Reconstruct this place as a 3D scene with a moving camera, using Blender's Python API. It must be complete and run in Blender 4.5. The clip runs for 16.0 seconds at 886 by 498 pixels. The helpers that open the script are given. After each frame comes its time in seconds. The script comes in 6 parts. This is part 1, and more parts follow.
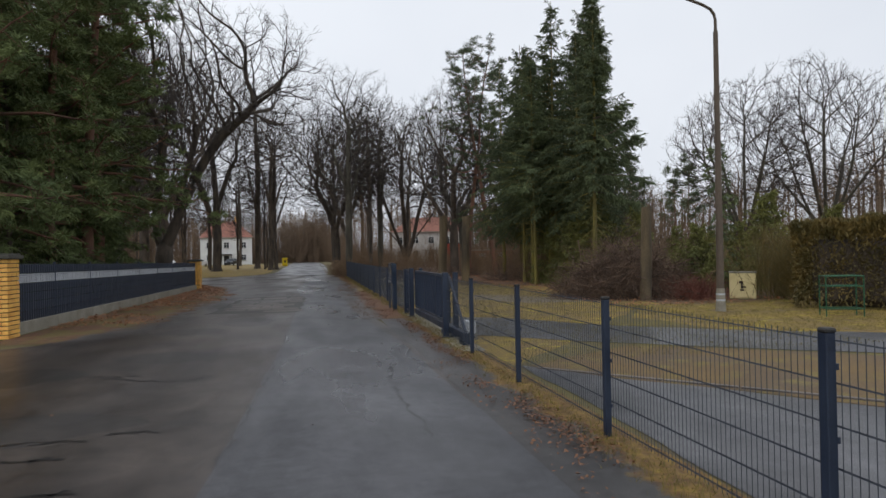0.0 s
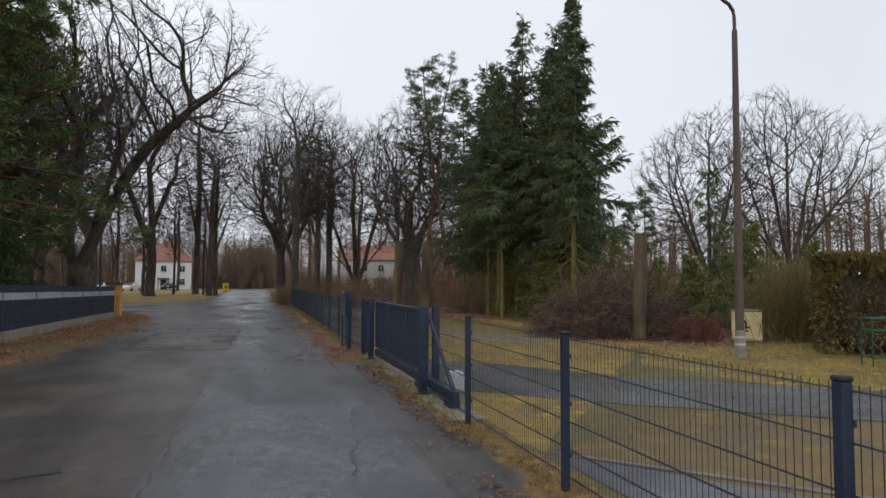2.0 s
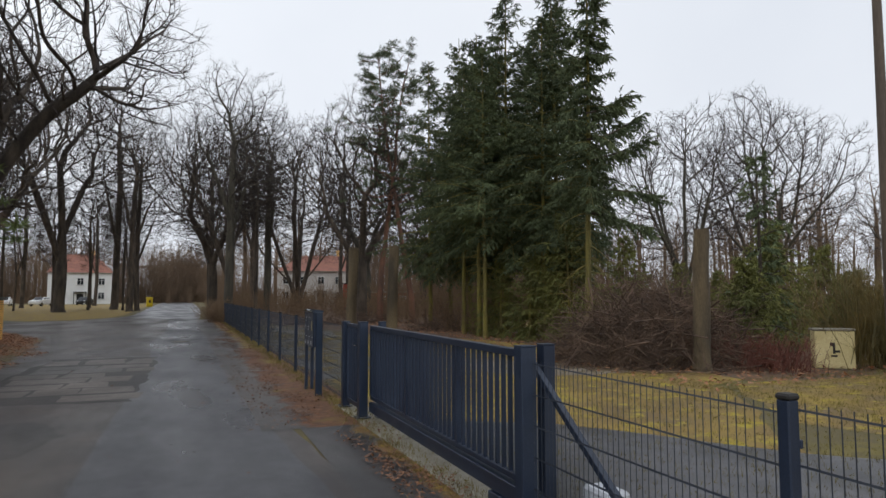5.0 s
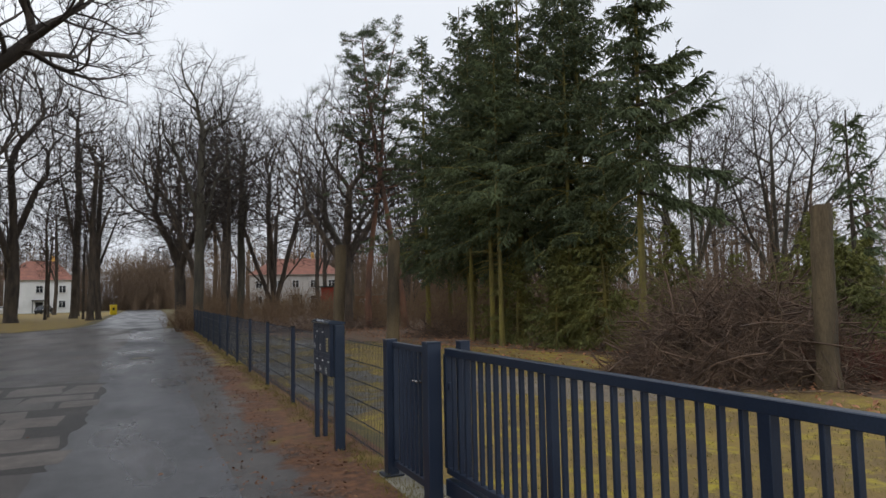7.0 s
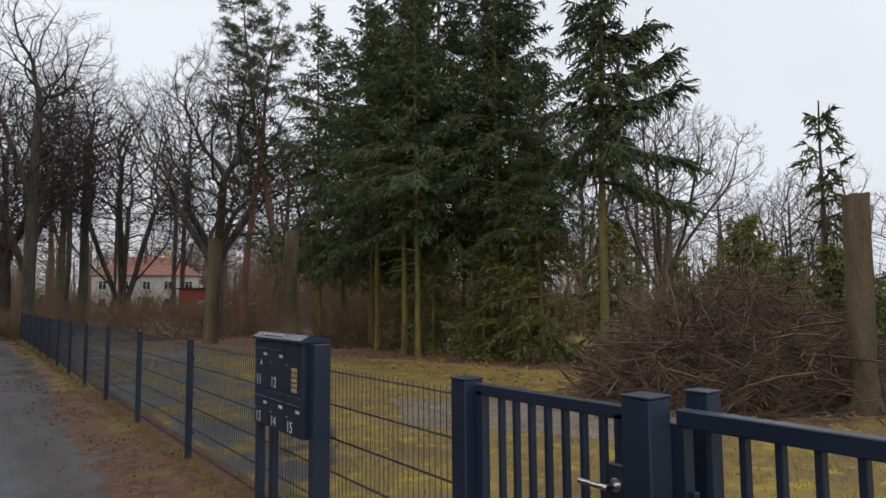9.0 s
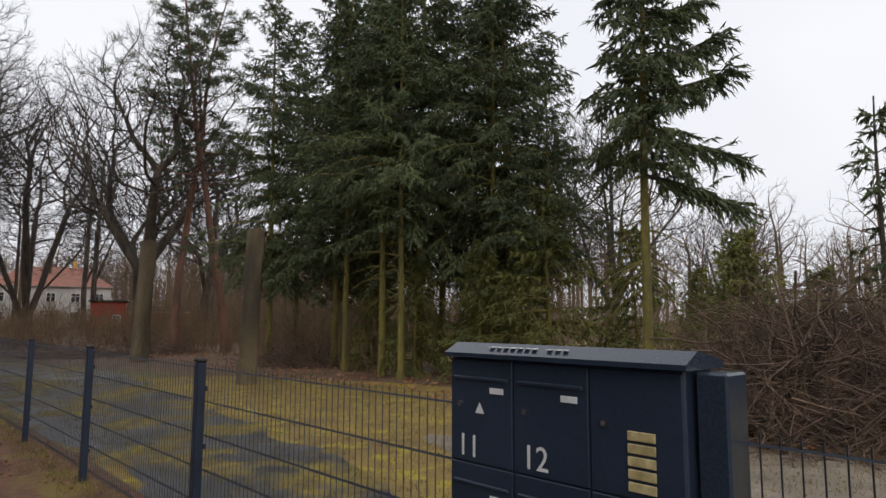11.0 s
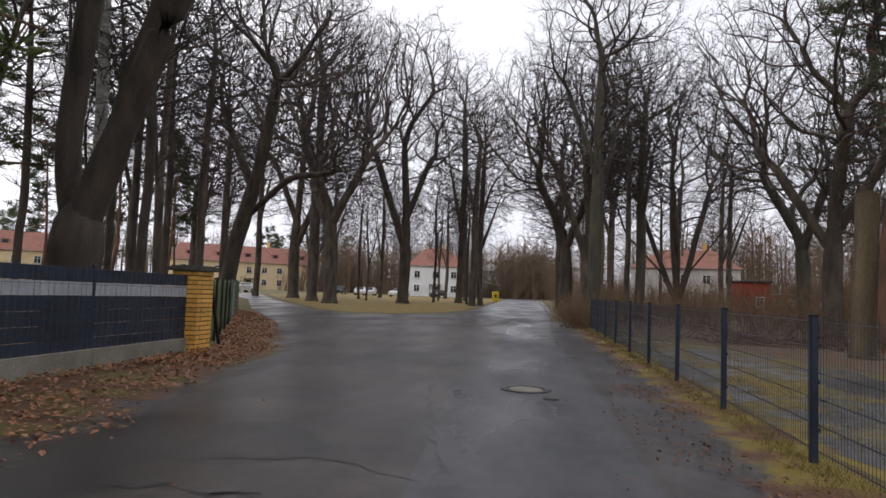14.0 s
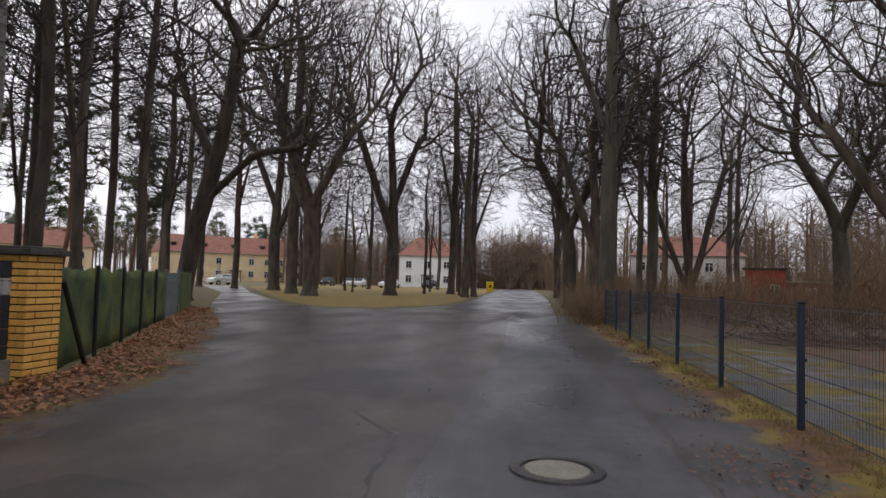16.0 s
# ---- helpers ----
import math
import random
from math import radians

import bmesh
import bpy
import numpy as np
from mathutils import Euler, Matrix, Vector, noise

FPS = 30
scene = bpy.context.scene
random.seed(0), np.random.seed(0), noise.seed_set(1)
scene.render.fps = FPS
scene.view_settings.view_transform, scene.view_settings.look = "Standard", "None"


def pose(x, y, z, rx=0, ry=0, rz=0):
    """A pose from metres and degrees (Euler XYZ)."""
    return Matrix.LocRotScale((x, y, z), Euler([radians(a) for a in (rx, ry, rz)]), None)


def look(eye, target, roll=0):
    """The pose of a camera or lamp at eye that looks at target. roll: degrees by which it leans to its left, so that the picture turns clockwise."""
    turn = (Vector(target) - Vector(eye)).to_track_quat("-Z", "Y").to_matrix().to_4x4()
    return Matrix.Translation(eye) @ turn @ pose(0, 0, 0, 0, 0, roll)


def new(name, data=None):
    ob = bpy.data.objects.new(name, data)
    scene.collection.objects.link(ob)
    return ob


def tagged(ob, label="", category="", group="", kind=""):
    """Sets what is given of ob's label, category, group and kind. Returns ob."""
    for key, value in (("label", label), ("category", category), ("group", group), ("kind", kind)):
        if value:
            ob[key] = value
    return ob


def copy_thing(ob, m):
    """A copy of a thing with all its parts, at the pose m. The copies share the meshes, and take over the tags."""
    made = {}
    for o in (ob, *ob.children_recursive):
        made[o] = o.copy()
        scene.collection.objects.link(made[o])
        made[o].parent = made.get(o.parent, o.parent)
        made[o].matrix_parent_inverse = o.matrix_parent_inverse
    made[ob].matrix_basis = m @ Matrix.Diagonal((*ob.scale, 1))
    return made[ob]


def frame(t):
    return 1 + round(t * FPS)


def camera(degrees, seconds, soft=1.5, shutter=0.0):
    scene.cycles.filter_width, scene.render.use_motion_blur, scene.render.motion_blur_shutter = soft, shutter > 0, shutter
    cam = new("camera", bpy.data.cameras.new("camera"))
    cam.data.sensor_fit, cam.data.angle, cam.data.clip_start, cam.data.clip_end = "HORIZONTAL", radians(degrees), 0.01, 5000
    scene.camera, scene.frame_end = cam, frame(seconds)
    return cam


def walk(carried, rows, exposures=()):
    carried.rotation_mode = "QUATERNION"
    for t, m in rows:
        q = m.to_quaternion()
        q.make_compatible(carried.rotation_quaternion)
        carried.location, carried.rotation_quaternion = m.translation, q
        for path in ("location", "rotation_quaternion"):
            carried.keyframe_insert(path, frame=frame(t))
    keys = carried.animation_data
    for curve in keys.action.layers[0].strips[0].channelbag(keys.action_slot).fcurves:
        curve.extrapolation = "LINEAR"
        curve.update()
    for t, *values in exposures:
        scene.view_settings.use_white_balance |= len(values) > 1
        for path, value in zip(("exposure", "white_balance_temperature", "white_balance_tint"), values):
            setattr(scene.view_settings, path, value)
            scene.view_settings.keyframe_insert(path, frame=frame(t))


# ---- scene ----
import collections

cam = camera(69.0, 16.0)
PATH = [
    (0, (-0.206, -12.32, 1.689), (0.191, -10.36, 1.703), -1.1),
    (0.5, (-0.069, -11.721, 1.697), (0.179, -9.737, 1.742), -1.0),
    (1, (-0.015, -10.909, 1.699), (0.309, -8.937, 1.769), -0.1),
    (1.5, (0.03, -9.973, 1.669), (0.482, -8.027, 1.757), 0.0),
    (2, (-0.012, -9.068, 1.656), (0.541, -7.149, 1.761), 0.2),
    (2.5, (-0.015, -8.183, 1.636), (0.613, -6.288, 1.754), 0.4),
    (3, (0.02, -7.232, 1.649), (0.646, -5.337, 1.781), 0.3),
    (3.5, (0.01, -6.363, 1.648), (0.651, -4.473, 1.785), 0.0),
    (4, (0.054, -5.452, 1.64), (0.74, -3.578, 1.782), -0.0),
    (6.3, (0.277, -1.368, 1.697), (1.056, 0.468, 1.841), -0.9),
    (6.5, (0.312, -0.939, 1.683), (1.102, 0.893, 1.829), -1.1),
    (7, (0.332, 0.012, 1.667), (1.148, 1.832, 1.815), -1.1),
    (7.5, (0.338, 0.945, 1.653), (1.186, 2.75, 1.804), -1.2),
    (8, (0.375, 1.821, 1.657), (1.274, 3.6, 1.816), -1.6),
    (8.5, (0.452, 2.653, 1.65), (1.489, 4.356, 1.806), -1.6),
    (8.6, (0.457, 2.81, 1.645), (1.526, 4.493, 1.802), -1.8),
    (8.7, (0.461, 2.969, 1.643), (1.56, 4.633, 1.799), -1.5),
    (10.8, (0.637, 6.074, 1.529), (2.015, 7.508, 1.742), 0.2),
    (11, (0.626, 6.382, 1.506), (1.981, 7.837, 1.722), 0.2),
    (11.2, (0.642, 6.731, 1.489), (1.886, 8.276, 1.749), 2.3),
    (11.5, (0.618, 7.296, 1.473), (1.689, 8.973, 1.683), 0.1),
    (12, (0.501, 8.169, 1.445), (1.125, 10.06, 1.638), 0.9),
    (12.5, (0.461, 9.319, 1.398), (0.685, 11.298, 1.577), 1.8),
    (12.9, (0.405, 10.13, 1.323), (0.364, 12.122, 1.494), 2.2),
    (13, (0.366, 10.352, 1.317), (0.292, 12.344, 1.477), 1.9),
    (13.5, (0.189, 11.39, 1.331), (-0.02, 13.375, 1.469), 2.1),
    (14, (0.02, 12.4, 1.324), (-0.255, 14.377, 1.453), 2.1),
    (14.5, (-0.055, 13.444, 1.321), (-0.347, 15.419, 1.441), 1.9),
    (15, (-0.103, 14.525, 1.352), (-0.352, 16.506, 1.463), 1.4),
    (15.5, (-0.196, 15.625, 1.375), (-0.418, 17.61, 1.474), 1.7),
    (16, (-0.274, 16.676, 1.341), (-0.529, 18.657, 1.441), 1.6),
]
EXPOSURES = [(0, 0.08, 6350, 10), (4, 0.12, 6350, 10), (8.5, 0.12, 6380, 10), (10.8, 0.24, 6600, 12), (11.6, 0.26, 6600, 12), (12.5, 0.32, 6480, 15), (13.5, 0.31, 6440, 15), (16, 0.18, 6480, 15)]
walk(cam, [(t, look(eye, target, roll)) for t, eye, target, roll in PATH], exposures=EXPOSURES)

# ---- world, sun ----
world = bpy.data.worlds.new("overcast")
scene.world = world
world.use_nodes = True
wn, wl = world.node_tree.nodes, world.node_tree.links
sky = wn.new("ShaderNodeTexSky")
sky.sky_type, sky.sun_disc = "NISHITA", False
sky.sun_elevation, sky.sun_rotation = radians(38), radians(-40)
sky.air_density, sky.dust_density, sky.ozone_density = 2.0, 6.0, 1.0
hsv = wn.new("ShaderNodeHueSaturation")
hsv.inputs["Saturation"].default_value, hsv.inputs["Value"].default_value = 0.12, 0.1
cloud = wn.new("ShaderNodeTexNoise")
cloud.inputs["Scale"].default_value, cloud.inputs["Detail"].default_value = 2.2, 4
cloudramp = wn.new("ShaderNodeValToRGB")
cloudramp.color_ramp.elements[0].position, cloudramp.color_ramp.elements[0].color = 0.3, (0.78, 0.815, 0.875, 1)
cloudramp.color_ramp.elements[1].position, cloudramp.color_ramp.elements[1].color = 0.7, (0.87, 0.90, 0.95, 1)
skymix = wn.new("ShaderNodeMixRGB")
skymix.inputs[0].default_value = 0.85
wl.new(sky.outputs[0], hsv.inputs["Color"])
wl.new(cloud.outputs[0], cloudramp.inputs[0])
wl.new(hsv.outputs[0], skymix.inputs[1])
wl.new(cloudramp.outputs[0], skymix.inputs[2])
wl.new(skymix.outputs[0], wn["Background"].inputs["Color"])
wn["Background"].inputs["Strength"].default_value = 1.0

sun = new("sun", bpy.data.lights.new("sun", "SUN"))
sun.data.energy, sun.data.angle, sun.data.color = 0.5, radians(40), (1.0, 0.97, 0.92)
sun.matrix_world = look((-20, -24, 25), (0, 0, 0))


# ---- materials ----
def material(name, low, high, scale=4.0, rough=(0.6, 0.9), bump=0.2, fine=40.0, metal=0.0, spread=0.0, stretch=(1, 1, 1), mid=None, detail=6):
    """Two colours mixed by a coarse noise, with a fine grain in tone and relief; spread varies tone from object to object."""
    m = bpy.data.materials.new(name)
    m.use_nodes = True
    n, l = m.node_tree.nodes, m.node_tree.links
    b = n["Principled BSDF"]
    geo = n.new("ShaderNodeNewGeometry")
    vec = n.new("ShaderNodeMapping")
    vec.inputs["Scale"].default_value = stretch
    l.new(geo.outputs["Position"], vec.inputs[0])
    big, small = n.new("ShaderNodeTexNoise"), n.new("ShaderNodeTexNoise")
    big.inputs["Scale"].default_value, big.inputs["Detail"].default_value = scale, detail
    small.inputs["Scale"].default_value, small.inputs["Detail"].default_value = fine, 4
    l.new(vec.outputs[0], big.inputs["Vector"])
    l.new(vec.outputs[0], small.inputs["Vector"])
    ramp = n.new("ShaderNodeValToRGB")
    ramp.color_ramp.elements[0].position, ramp.color_ramp.elements[0].color = 0.32, (*low, 1)
    ramp.color_ramp.elements[1].position, ramp.color_ramp.elements[1].color = 0.68, (*high, 1)
    if mid:
        e = ramp.color_ramp.elements.new(0.5)
        e.color = (*mid, 1)
    l.new(big.outputs[0], ramp.inputs[0])
    grain = n.new("ShaderNodeMixRGB")
    grain.blend_type = "OVERLAY"
    grain.inputs[0].default_value = 0.45
    l.new(ramp.outputs[0], grain.inputs[1])
    l.new(small.outputs[0], grain.inputs[2])
    out = grain
    if spread:
        info = n.new("ShaderNodeObjectInfo")
        rng = n.new("ShaderNodeMapRange")
        rng.inputs["To Min"].default_value, rng.inputs["To Max"].default_value = 1 - spread, 1 + spread
        l.new(info.outputs["Random"], rng.inputs["Value"])
        h = n.new("ShaderNodeHueSaturation")
        l.new(rng.outputs[0], h.inputs["Value"])
        l.new(grain.outputs[0], h.inputs["Color"])
        out = h
    l.new(out.outputs[0], b.inputs["Base Color"])
    r = n.new("ShaderNodeMapRange")
    r.inputs["From Min"].default_value, r.inputs["From Max"].default_value = 0.35, 0.65
    r.inputs["To Min"].default_value, r.inputs["To Max"].default_value = rough
    l.new(big.outputs[0], r.inputs["Value"])
    l.new(r.outputs[0], b.inputs["Roughness"])
    b.inputs["Metallic"].default_value = metal
    if bump:
        bp = n.new("ShaderNodeBump")
        bp.inputs["Strength"].default_value, bp.inputs["Distance"].default_value = bump, 0.02
        l.new(small.outputs[0], bp.inputs["Height"])
        l.new(bp.outputs[0], b.inputs["Normal"])
    return m


def wet_asphalt(name, low, high, wet=0.5):
    """Worn asphalt, damp all over, with shallow puddled patches that are smoother."""
    m = material(name, low, high, scale=0.8, rough=(0.5, 0.7), bump=0.0, fine=90.0)
    n, l = m.node_tree.nodes, m.node_tree.links
    b = n["Principled BSDF"]
    geo = n.new("ShaderNodeNewGeometry")
    mp = n.new("ShaderNodeMapping")
    mp.inputs["Scale"].default_value = (1.0, 0.35, 1.0)
    l.new(geo.outputs["Position"], mp.inputs[0])
    pud = n.new("ShaderNodeTexNoise")
    pud.inputs["Scale"].default_value, pud.inputs["Detail"].default_value = 0.55, 5
    l.new(mp.outputs[0], pud.inputs["Vector"])
    r = n.new("ShaderNodeMapRange")
    r.inputs["From Min"].default_value, r.inputs["From Max"].default_value = 0.32, 0.58
    r.inputs["To Min"].default_value, r.inputs["To Max"].default_value = 0.62, 0.62 - 0.4 * wet
    l.new(pud.outputs[0], r.inputs["Value"])
    l.new(r.outputs[0], b.inputs["Roughness"])
    wide = n.new("ShaderNodeTexNoise")
    wide.inputs["Scale"].default_value, wide.inputs["Detail"].default_value, wide.inputs["Roughness"].default_value = 0.35, 8, 0.62
    l.new(mp.outputs[0], wide.inputs["Vector"])
    tone = n.new("ShaderNodeMapRange")
    tone.inputs["From Min"].default_value, tone.inputs["From Max"].default_value = 0.35, 0.65
    tone.inputs["To Min"].default_value, tone.inputs["To Max"].default_value = 0.62, 1.38
    l.new(wide.outputs[0], tone.inputs["Value"])
    fleck = n.new("ShaderNodeTexNoise")
    fleck.inputs["Scale"].default_value, fleck.inputs["Detail"].default_value, fleck.inputs["Roughness"].default_value = 5.0, 9, 0.72
    l.new(geo.outputs["Position"], fleck.inputs["Vector"])
    speck = n.new("ShaderNodeMapRange")
    speck.inputs["From Min"].default_value, speck.inputs["From Max"].default_value = 0.3, 0.7
    speck.inputs["To Min"].default_value, speck.inputs["To Max"].default_value = 0.62, 1.4
    l.new(fleck.outputs[0], speck.inputs["Value"])
    both = n.new("ShaderNodeMath")
    both.operation = "MULTIPLY"
    l.new(tone.outputs[0], both.inputs[0])
    l.new(speck.outputs[0], both.inputs[1])
    worn = n.new("ShaderNodeHueSaturation")
    l.new(both.outputs[0], worn.inputs["Value"])
    l.new(b.inputs["Base Color"].links[0].from_socket, worn.inputs["Color"])
    l.new(worn.outputs[0], b.inputs["Base Color"])
    stone = n.new("ShaderNodeTexVoronoi")
    stone.inputs["Scale"].default_value = 110
    l.new(geo.outputs["Position"], stone.inputs["Vector"])
    bp = n.new("ShaderNodeBump")
    bp.inputs["Strength"].default_value, bp.inputs["Distance"].default_value = 0.25, 0.006
    l.new(stone.outputs["Distance"], bp.inputs["Height"])
    l.new(bp.outputs[0], b.inputs["Normal"])
    return m


def two_part(name, a, b_, c, scale, edge=0.06, rough=(0.7, 0.95), bump=0.5):
    """Ground of three colours: two mixed by patches with ragged edges and a third speckled through."""
    m = material(name, a, b_, scale=scale, rough=rough, bump=bump, fine=28.0)
    n, l = m.node_tree.nodes, m.node_tree.links
    geo = n.new("ShaderNodeNewGeometry")
    sp = n.new("ShaderNodeTexNoise")
    sp.inputs["Scale"].default_value, sp.inputs["Detail"].default_value, sp.inputs["Roughness"].default_value = scale * 2.7, 9, 0.7
    l.new(geo.outputs["Position"], sp.inputs["Vector"])
    k = n.new("ShaderNodeMapRange")
    k.inputs["From Min"].default_value, k.inputs["From Max"].default_value = 0.52, 0.52 + edge
    l.new(sp.outputs[0], k.inputs["Value"])
    mix = n.new("ShaderNodeMixRGB")
    mix.inputs[2].default_value = (*c, 1)
    base = n["Principled BSDF"].inputs["Base Color"].links[0].from_socket
    l.new(k.outputs[0], mix.inputs[0])
    l.new(base, mix.inputs[1])
    l.new(mix.outputs[0], n["Principled BSDF"].inputs["Base Color"])
    return m


def creeping(name, base, low, mid, high, start, moss=None, moss_from=0.47):
    """Asphalt over which leaf mould or moss creeps in from the strip's inner side (u = 1)."""
    m = wet_asphalt(name, *base)
    n, l = m.node_tree.nodes, m.node_tree.links
    b = n["Principled BSDF"]
    geo, uv, sep = n.new("ShaderNodeNewGeometry"), n.new("ShaderNodeUVMap"), n.new("ShaderNodeSeparateXYZ")
    uv.uv_map = "across"
    l.new(uv.outputs[0], sep.inputs[0])
    rag = n.new("ShaderNodeTexNoise")
    rag.inputs["Scale"].default_value, rag.inputs["Detail"].default_value, rag.inputs["Roughness"].default_value = 1.5, 10, 0.68
    l.new(geo.outputs["Position"], rag.inputs["Vector"])
    grow = n.new("ShaderNodeMath")
    grow.operation = "ADD"
    l.new(rag.outputs[0], grow.inputs[0])
    l.new(sep.outputs[0], grow.inputs[1])
    mask = n.new("ShaderNodeMapRange")
    mask.inputs["From Min"].default_value, mask.inputs["From Max"].default_value = start, start + 0.14
    l.new(grow.outputs[0], mask.inputs["Value"])
    tex = n.new("ShaderNodeTexNoise")
    tex.inputs["Scale"].default_value, tex.inputs["Detail"].default_value, tex.inputs["Roughness"].default_value = 7.0, 10, 0.7
    l.new(geo.outputs["Position"], tex.inputs["Vector"])
    ramp = n.new("ShaderNodeValToRGB")
    ramp.color_ramp.elements[0].position, ramp.color_ramp.elements[0].color = 0.34, (*low, 1)
    ramp.color_ramp.elements[1].position, ramp.color_ramp.elements[1].color = 0.66, (*high, 1)
    ramp.color_ramp.elements.new(0.5).color = (*mid, 1)
    l.new(tex.outputs[0], ramp.inputs[0])
    over = ramp.outputs[0]
    if moss:
        mn, mk, mm = n.new("ShaderNodeTexNoise"), n.new("ShaderNodeMapRange"), n.new("ShaderNodeMixRGB")
        mn.inputs["Scale"].default_value, mn.inputs["Detail"].default_value = 1.1, 8
        mk.inputs["From Min"].default_value, mk.inputs["From Max"].default_value = moss_from, moss_from + 0.09
        mm.inputs[2].default_value = (*moss, 1)
        l.new(geo.outputs["Position"], mn.inputs["Vector"])
        l.new(mn.outputs[0], mk.inputs["Value"])
        l.new(mk.outputs[0], mm.inputs[0])
        l.new(over, mm.inputs[1])
        over = mm.outputs[0]
    mix, rmix = n.new("ShaderNodeMixRGB"), n.new("ShaderNodeMixRGB")
    l.new(mask.outputs[0], mix.inputs[0])
    l.new(b.inputs["Base Color"].links[0].from_socket, mix.inputs[1])
    l.new(over, mix.inputs[2])
    l.new(mix.outputs[0], b.inputs["Base Color"])
    rmix.inputs[2].default_value = (0.8, 0.8, 0.8, 1)
    l.new(mask.outputs[0], rmix.inputs[0])
    l.new(b.inputs["Roughness"].links[0].from_socket, rmix.inputs[1])
    l.new(rmix.outputs[0], b.inputs["Roughness"])
    rough = n.new("ShaderNodeBump")
    rough.inputs["Strength"].default_value, rough.inputs["Distance"].default_value = 0.6, 0.03
    hm = n.new("ShaderNodeMath")
    hm.operation = "MULTIPLY"
    l.new(tex.outputs[0], hm.inputs[0])
    l.new(mask.outputs[0], hm.inputs[1])
    l.new(hm.outputs[0], rough.inputs["Height"])
    l.new(b.inputs["Normal"].links[0].from_socket, rough.inputs["Normal"])
    l.new(rough.outputs[0], b.inputs["Normal"])
    return m


def mossy_asphalt(name, base, low, high, start):
    """Old asphalt under broken patches of moss and dead grass."""
    m = wet_asphalt(name, *base)
    n, l = m.node_tree.nodes, m.node_tree.links
    b = n["Principled BSDF"]
    geo, mask = n.new("ShaderNodeNewGeometry"), n.new("ShaderNodeMapRange")
    rag, tex = n.new("ShaderNodeTexNoise"), n.new("ShaderNodeTexNoise")
    for node, scale, detail, rough in ((rag, 0.62, 12, 0.70), (tex, 3.0, 10, 0.7)):
        node.inputs["Scale"].default_value, node.inputs["Detail"].default_value, node.inputs["Roughness"].default_value = scale, detail, rough
        l.new(geo.outputs["Position"], node.inputs["Vector"])
    mask.inputs["From Min"].default_value, mask.inputs["From Max"].default_value = start, start + 0.07
    l.new(rag.outputs[0], mask.inputs["Value"])
    ramp = n.new("ShaderNodeValToRGB")
    ramp.color_ramp.elements[0].position, ramp.color_ramp.elements[0].color = 0.36, (*low, 1)
    ramp.color_ramp.elements[1].position, ramp.color_ramp.elements[1].color = 0.64, (*high, 1)
    l.new(tex.outputs[0], ramp.inputs[0])
    mix, rmix = n.new("ShaderNodeMixRGB"), n.new("ShaderNodeMixRGB")
    l.new(mask.outputs[0], mix.inputs[0])
    l.new(b.inputs["Base Color"].links[0].from_socket, mix.inputs[1])
    l.new(ramp.outputs[0], mix.inputs[2])
    l.new(mix.outputs[0], b.inputs["Base Color"])
    rmix.inputs[2].default_value = (0.85, 0.85, 0.85, 1)
    l.new(mask.outputs[0], rmix.inputs[0])
    l.new(b.inputs["Roughness"].links[0].from_socket, rmix.inputs[1])
    l.new(rmix.outputs[0], b.inputs["Roughness"])
    return m


def plain(name, colour, rough=0.5, metal=0.0, bump=0.05):
    c = Vector(colour)
    return material(name, c * 0.85, c * 1.1, scale=3.0, rough=(rough * 0.85, min(1, rough * 1.15)), bump=bump, fine=60, metal=metal)


M_GROUND = two_part("meadow_ground", (0.085, 0.062, 0.030), (0.13, 0.11, 0.035), (0.15, 0.12, 0.028), 0.5)
M_LAWN = two_part("mossy_lawn", (0.145, 0.090, 0.030), (0.275, 0.188, 0.044), (0.36, 0.285, 0.020), 0.9, 0.12)
M_STRAW = two_part("winter_grass", (0.100, 0.062, 0.028), (0.175, 0.112, 0.044), (0.19, 0.145, 0.028), 0.8, 0.14)
M_FOREST = two_part("forest_floor", (0.085, 0.055, 0.032), (0.13, 0.082, 0.045), (0.18, 0.085, 0.042), 0.9)
M_ASPHALT = wet_asphalt("wet_asphalt", (0.041, 0.041, 0.046), (0.074, 0.074, 0.081), 0.95)
M_ASPHALT_OLD = wet_asphalt("worn_wet_asphalt", (0.029, 0.023, 0.021), (0.076, 0.061, 0.052), 0.85)
M_ASPHALT_MEND = wet_asphalt("mended_asphalt", (0.022, 0.019, 0.018), (0.052, 0.044, 0.040), 0.7)
M_ASPHALT_DARK = wet_asphalt("dark_wet_asphalt", (0.018, 0.015, 0.014), (0.040, 0.034, 0.030), 0.15)
M_ASPHALT_WALK = wet_asphalt("broken_wet_asphalt", (0.036, 0.030, 0.026), (0.072, 0.061, 0.052), 0.5)
M_LANE = wet_asphalt("wet_lane", (0.040, 0.040, 0.044), (0.078, 0.077, 0.083), 0.8)
M_VERGE_LEFT = creeping("leaf_mould_over_asphalt", ((0.026, 0.022, 0.021), (0.066, 0.056, 0.050), 0.85), (0.055, 0.030, 0.018), (0.125, 0.062, 0.030), (0.21, 0.098, 0.042), 0.78, (0.13, 0.095, 0.026))
M_VERGE_MOSS = creeping("moss_over_asphalt", ((0.029, 0.027, 0.027), (0.066, 0.060, 0.058), 0.7), (0.085, 0.045, 0.018), (0.175, 0.098, 0.026), (0.28, 0.185, 0.030), 1.02)
M_VERGE_WALK = creeping("litter_over_footway", ((0.034, 0.029, 0.027), (0.078, 0.068, 0.062), 0.6), (0.060, 0.028, 0.016), (0.130, 0.058, 0.027), (0.22, 0.098, 0.042), 0.80, (0.175, 0.120, 0.022), 0.56)
